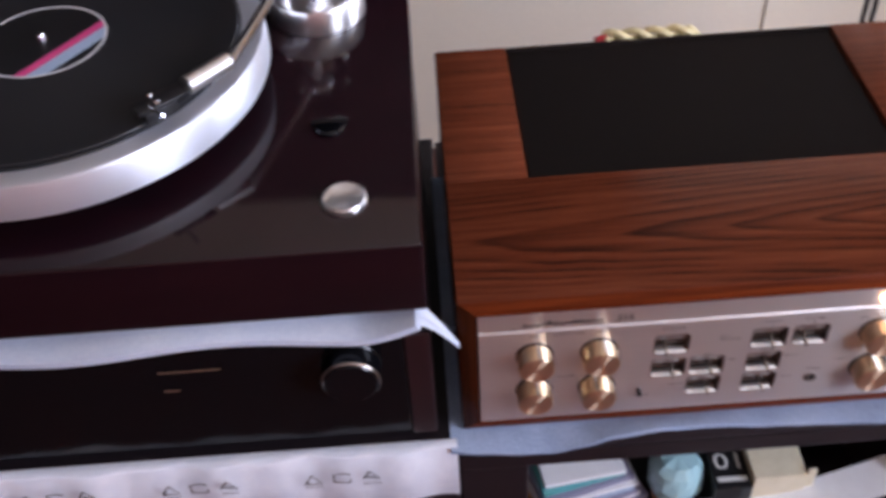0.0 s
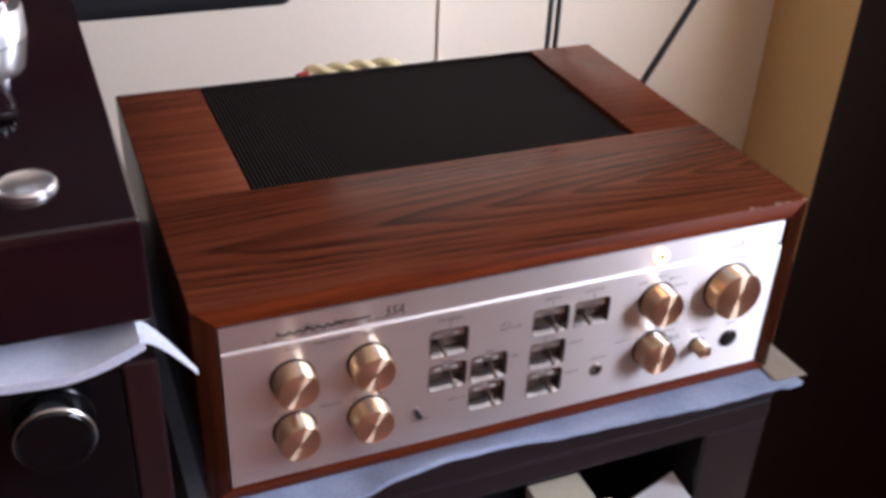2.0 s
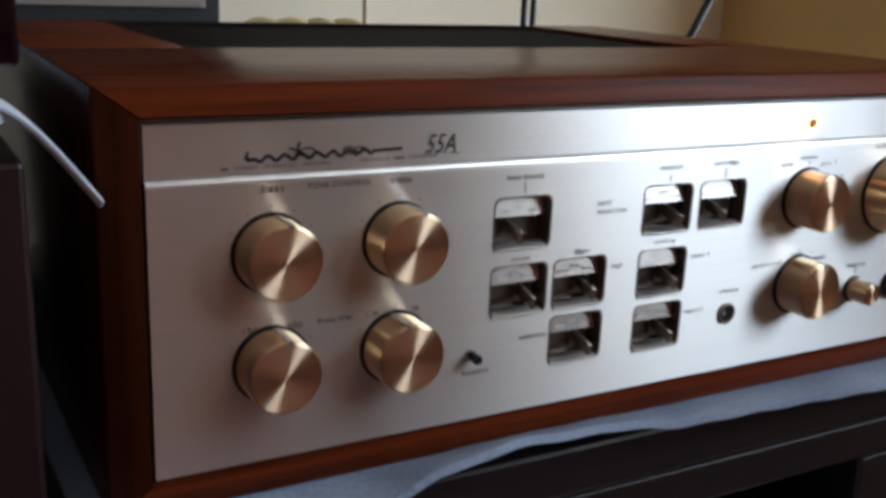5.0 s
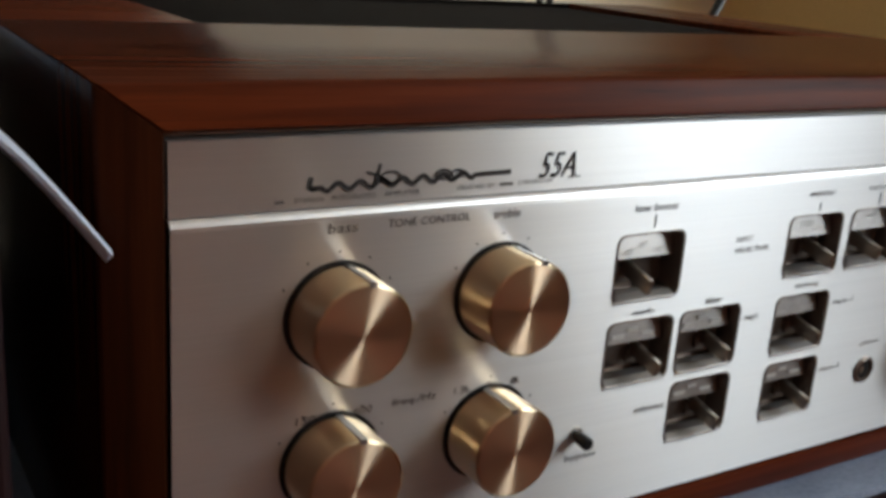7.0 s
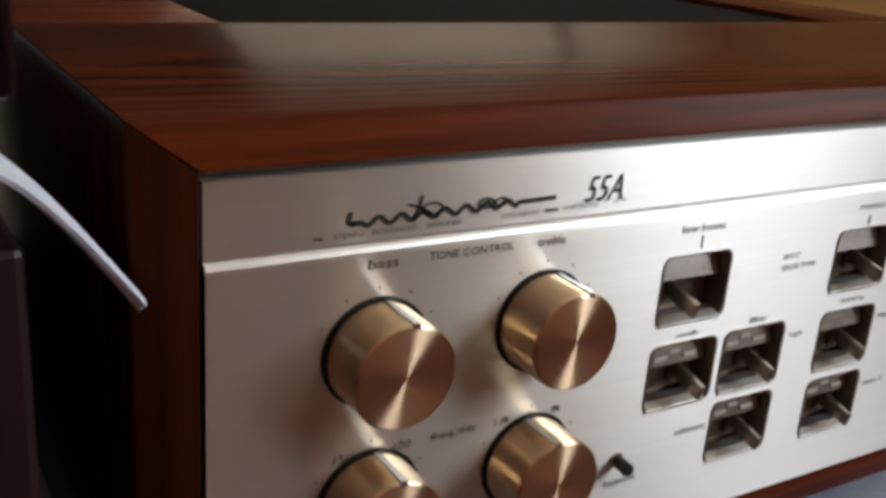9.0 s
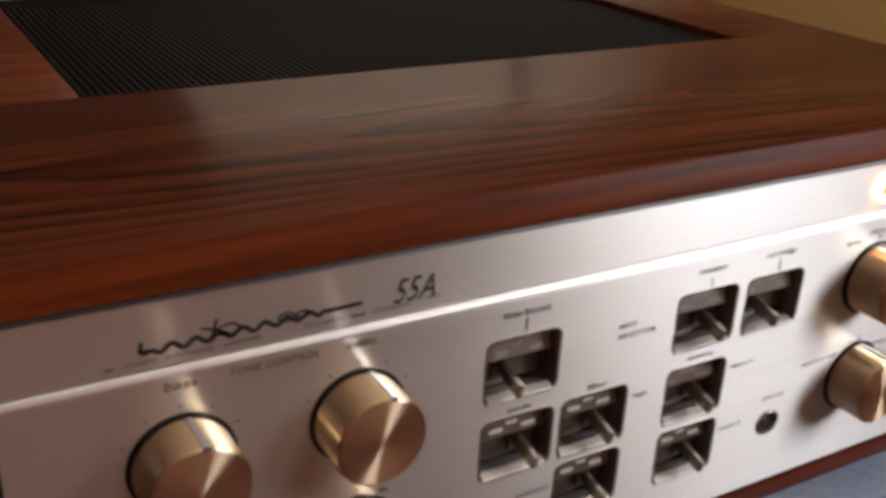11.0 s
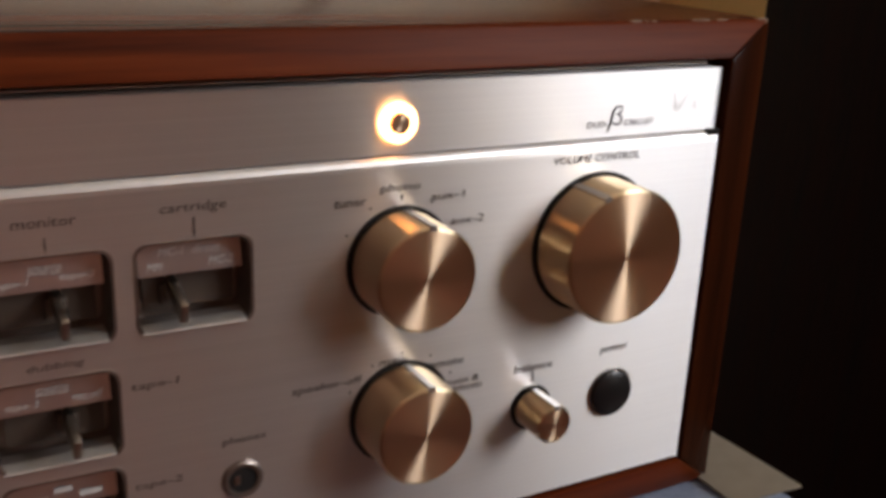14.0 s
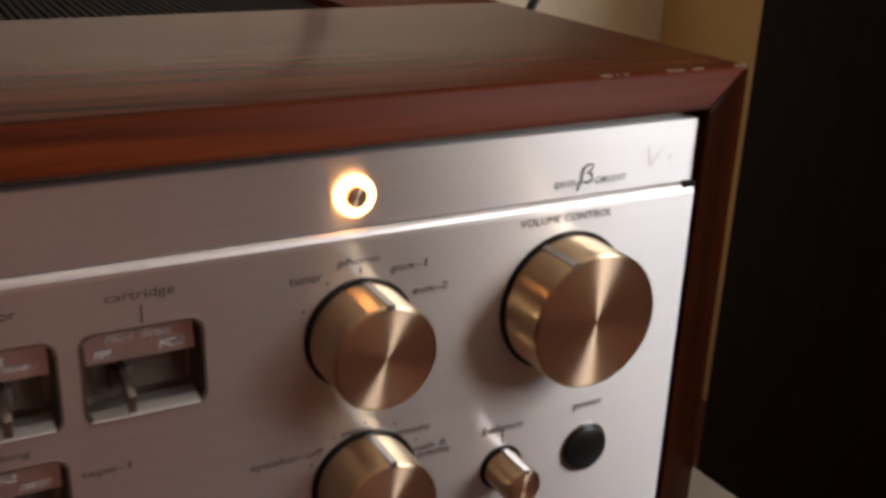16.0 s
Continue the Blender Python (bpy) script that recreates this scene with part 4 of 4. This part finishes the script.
part("front_panel", box(-0.560, -0.0565, 0.000, 0.0115, 0.7640, 0.8840, 0.0015), GLOSS, comp, "black gloss front")
part("side_panel", box(-0.0560, -0.0360, -0.002, 0.362, 0.7625, 0.8860, 0.002), SIDE_RED, comp, "dark red wooden side")
ck = part("knob", lathe([(0, -0.021), (0.0195, -0.021), (0.0212, -0.0195), (0.0220, -0.017), (0.0222, -0.0002)], "y", (-0.097, 0, 0.856), 48), GLOSS, comp, "black knob with a smooth rim", smooth=True)
# steel ring put in for the bright arcs glinting on the knob's edge
part("rim", lathe([(0.0214, -0.0194), (0.0222, -0.0186), (0.0222, -0.0176)], "y", (-0.097, 0, 0.856), 48), STEEL, ck, "thin metal ring added for the knob edge's highlight", smooth=True)
part("foot_ring", lathe([(0.0223, -0.0025), (0.0232, -0.0015), (0.0232, -0.0002)], "y", (-0.097, 0, 0.856), 48), GLOSS, ck, smooth=True)
for a, b, zz in ((-0.104, -0.080, 0.8822), (-0.243, -0.231, 0.838), (-0.243, -0.196, 0.860)):
    part("gold_line", box(a, b, -0.0004, -0.0001, zz - 0.0004, zz + 0.0004), GOLD, comp, "fine gold line of print")
for x in (-0.53, -0.09):
    for y in (0.03, 0.33):
        part("foot", lathe([(0, 0.7545), (0.016, 0.7545), (0.016, 0.7642)], "z", (x, y, 0), 20), BLACK, comp)


def cloth_fn(u, v):
    x = -0.57 + 0.525 * u
    top = 0.898 + 0.0035 * math.sin(26 * x + 0.9) + 0.0125 * max(0.0, 1 - abs(x + 0.045) / 0.045) ** 1.5
    lip = max(0.0, 1 - v * 9)
    return (x, -0.008 - 0.003 * math.sin(14 * u) + 0.34 * v, min(top, 0.9105) - 0.004 * lip ** 2)


def droop_fn(u, v):
    k = u ** 1.7 * (1.35 - 0.35 * u)
    return (-0.0455 + 0.0310 * u, -0.0088 + 0.0016 * u + (0.024 - 0.019 * u) * v, 0.9045 - 0.0320 * k + 0.0012 * math.sin(9 * v))


felt = thing("felt_sheet", (-0.3, 0.15, 0.888), "bluish-white soft sheet between turntable and component", "sheet")
part("pad", sheet(cloth_fn, 110, 26, 0.007), CLOTH, felt, smooth=True)
part("drooping_edge", sheet(droop_fn, 16, 10, 0.0011), CLOTH, felt, "thin edge drooping towards the amplifier", smooth=True)

tt = thing("turntable", (-0.28, 0.19, 0.916), "dark mahogany turntable with a silver platter and tonearm", "turntable")
part("plinth", box(-0.525, -0.0355, -0.005, 0.385, 0.9145, 0.9800, 0.0025, 3), MAHOGANY, tt, "glossy dark mahogany plinth", smooth=True)
for x in (-0.47, -0.09):
    for y in (0.05, 0.33):
        part("foot", lathe([(0, 0.8925), (0.022, 0.8925), (0.022, 0.9143)], "z", (x, y, 0), 24), BLACK, tt, smooth=True)
PC = (-0.318, 0.194, 0)
pl = part("platter", lathe([(0, 0.9990), (0.150, 0.9990), (0.168, 0.9995), (0.1705, 1.0015), (0.1705, 1.0270), (0.1690, 1.0295), (0.1655, 1.0300), (0.158, 1.0290), (0, 1.0290)], "z", PC, 128), PLATTER, tt, "turned silver platter", at=(PC[0], PC[1], 1.015), smooth=True)
part("hub", lathe([(0.045, 0.9802), (0.045, 0.9988)], "z", PC, 40), BLACK, pl)
part("spindle", lathe([(0.0036, 1.0292), (0.0036, 1.039), (0.0026, 1.041), (0, 1.0415)], "z", PC, 20), CHROME, pl, smooth=True)
part("mat", lathe([(0.152, 1.0292), (0.152, 1.0315), (0, 1.0315)], "z", PC, 96), BLACK, pl, "black rubber mat")
rec = thing("vinyl_record", (PC[0], PC[1], 1.0317), "black vinyl record with a dark label on the platter", "record")
part("disc", lathe([(0.0045, 1.0318), (0.150, 1.0318), (0.1508, 1.0328), (0.150, 1.0338), (0.148, 1.0335), (0.055, 1.0335), (0.052, 1.0340), (0.0045, 1.0340)], "z", PC, 128), VINYL, rec, at=(PC[0], PC[1], 1.0328), smooth=True)
lab = part("label", lathe([(0.0046, 1.0341), (0.0046, 1.0344), (0.0495, 1.0344), (0.0495, 1.0341)], "z", PC, 64), BLACK, rec, "dark paper label with pink and blue bands")
part("label_ring", lathe([(0.0480, 1.0345), (0.0480, 1.0347), (0.0495, 1.0347), (0.0495, 1.0345)], "z", PC, 64), PAPER, lab)
for d0, d1, m in ((0.019, 0.027, PINK), (0.0272, 0.039, SKYBLUE)):
    R = 0.0476
    pts = []
    for d, rev in ((d0, False), (d1, True)):
        a = math.acos(d / R)
        seq = [(-a, d), (a, d)] if not rev else [(a, d), (-a, d)]
        for ang, dd in seq:
            pts.append((dd, R * math.sin(ang)))
    mid = [(R * math.cos(a), R * math.sin(a)) for a in [math.acos(d0 / R) + (math.acos(d1 / R) - math.acos(d0 / R)) * i / 6 for i in range(7)]]
    poly = [(d0, -R * math.sin(math.acos(d0 / R)))] + [(x, y) for x, y in mid] + [(x, -y) for x, y in reversed(mid)][:-1]
    ca, sa = 0.8, -0.6
    part("label_band", prism([(PC[0] + x * ca - y * sa, PC[1] + x * sa + y * ca) for x, y in poly], "z", 1.0345, 1.0347), m, lab)

AB = (-0.115, 0.300, 0)
ab = part("arm_base", lathe([(0.0415, 0.9802), (0.0415, 1.000), (0.0400, 1.0025), (0.034, 1.003), (0.030, 1.0015), (0, 1.0015)], "z", AB, 64), ALU_EDGE, tt, "round satin-chrome tonearm base", smooth=True)
part("pillar", lathe([(0.010, 1.0016), (0.010, 1.045), (0.009, 1.048), (0, 1.048)], "z", AB, 32), CHROME, ab, smooth=True)
part("bearing_yoke", box(-0.133, -0.097, 0.290, 0.312, 1.0485, 1.066, 0.004, 3), CHROME, ab, smooth=True)
for dx, dy, h in ((-0.026, -0.012, 0.014), (0.0, -0.027, 0.012), (0.026, -0.008, 0.016), (0.022, 0.014, 0.02)):
    part("post", lathe([(0.0045, 1.0022), (0.0045, 1.0022 + h), (0.0035, 1.0032 + h), (0, 1.0032 + h)], "z", (AB[0] + dx, AB[1] + dy, 0), 18), CHROME, ab, smooth=True)
part("cue_lever", tube([(-0.093, 0.290, 1.008), (-0.086, 0.262, 1.018), (-0.084, 0.248, 1.020)], 0.0022, 8), CHROME, ab, smooth=True)
arm = part("tonearm", tube([(-0.112, 0.345, 1.058), (-0.115, 0.300, 1.058), (-0.135, 0.220, 1.054), (-0.152, 0.160, 1.051), (-0.166, 0.121, 1.049)], 0.0042, 14), CHROME, tt, "slim silver tonearm", smooth=True)
part("collar", tube([(-0.165, 0.126, 1.0493), (-0.192, 0.1005, 1.0480)], 0.0068, 16), ALU_EDGE, arm, smooth=True)
part("counterweight", tube([(-0.1125, 0.336, 1.058), (-0.110, 0.368, 1.058)], 0.016, 28), CHROME, arm, smooth=True)
hs = box(-0.008, 0.008, -0.040, 0.0, -0.0016, 0.0016, 0.001)
bmesh.ops.rotate(hs, verts=hs.verts, cent=(0, 0, 0), matrix=Matrix.Rotation(radians(-52), 3, "Z"))
bmesh.ops.translate(hs, verts=hs.verts, vec=(-0.193, 0.0975, 1.0485))
part("headshell", hs, BLACK, arm, "black headshell", smooth=True)
ct = box(-0.0075, 0.0075, -0.036, -0.010, -0.011, -0.002, 0.0012)
bmesh.ops.rotate(ct, verts=ct.verts, cent=(0, 0, 0), matrix=Matrix.Rotation(radians(-52), 3, "Z"))
bmesh.ops.translate(ct, verts=ct.verts, vec=(-0.193, 0.0975, 1.0485))
part("cartridge", ct, BLACK, arm, smooth=True)
for s in (-1, 1):
    c = Vector((-0.193, 0.0975, 1.0502)) + Matrix.Rotation(radians(-52), 3, "Z") @ Vector((0.005 * s, -0.024, 0))
    part("screw", lathe([(0, 0.003), (0.0018, 0.0028), (0.0022, 0.002), (0.0022, 0)], "z", c, 14), CHROME, arm, smooth=True)
part("finger_lift", tube([(-0.215, 0.078, 1.049), (-0.205, 0.065, 1.051), (-0.201, 0.059, 1.054)], 0.0011, 6), CHROME, arm, smooth=True)
part("start_button", lathe([(0.0162, 0.9802), (0.0162, 0.9835), (0.0150, 0.9850), (0.0135, 0.9850), (0.0125, 0.9842), (0, 0.9838)], "z", (-0.0885, 0.0445, 0), 48), ALU_EDGE, tt, "round silver start button", smooth=True)
sk = part("speed_selector", lathe([(0.012, 0.9802), (0.012, 0.9825), (0.0105, 0.984), (0, 0.984)], "z", (-0.101, 0.130, 0), 36), GLOSS, tt, "low black selector dial", smooth=True)
part("selector_bar", box(-0.115, -0.087, 0.1270, 0.1330, 0.9842, 0.9885, 0.0015), GLOSS, sk, smooth=True)

# ---------------------------------------------------------------- screen, cables, loudspeaker
tv = thing("television", (-0.512, 0.64, 0.876), "flat black television with a silver line along its lower bezel", "television")
shape = rounded(-0.512, 1.296, 1.45, 0.84, 0.018)
part("case", prism(shape, "y", 0.612, 0.655, 0.002), BLACK, tv, smooth=True)
part("screen", box(-1.215, 0.190, 0.6085, 0.6118, 0.917, 1.695, 0.0008), SCREEN, tv)
part("silver_line", box(-1.215, 0.198, 0.6075, 0.6118, 0.9035, 0.9110, 0.0006), SILVER, tv, "thin silver line")
part("wall_bracket", box(-0.39, -0.19, 0.6552, 1.3198, 1.10, 1.26, 0.003), BLACK, tv)
cab1 = thing("hanging_cables", (0.52, 0.56, 0.0), "pair of black cables running straight down the wall side", "cable")
for dx in (-0.0045, 0.0065):
    part("cable", tube([(0.515 + dx + 0.0006 * math.sin(i), 0.56, RZ * i / 24) for i in range(25)], 0.0034, 8), CABLE, cab1, smooth=True)
tagged(part("slanting_cable", tube([(0.2725 + 0.5618 * zz, 0.60 + 0.004 * math.sin(5 * zz), zz) for zz in [2.05 * i / 30 for i in range(31)]], 0.0048, 8), CABLE, smooth=True), "black cable slanting across behind the amplifier", "cable")
spk = thing("loudspeaker", (0.81, 0.04, 0.302), "tall dark reddish-brown veneered loudspeaker", "loudspeaker")
part("cabinet", box(0.631, 0.985, -0.075, 0.205, 0.304, 1.52, 0.003, 3), SPEAKER, spk, smooth=True)
part("front_grille", box(0.638, 0.972, -0.090, -0.0755, 0.320, 1.505, 0.004, 3), BLACK, spk, "black cloth front grille", smooth=True)
bench = thing("low_bench", (0.81, 0.04, 0.0), "low bench with a pale board under the loudspeaker", "bench")
part("board", box(0.616, 1.000, -0.25, 0.240, 0.256, 0.3035, 0.006), PALE, bench)
for x in (0.66, 0.93):
    for y in (-0.17, 0.17):
        part("leg", box(x, x + 0.045, y, y + 0.045, 0.0, 0.2555, 0.002), RACK, bench)
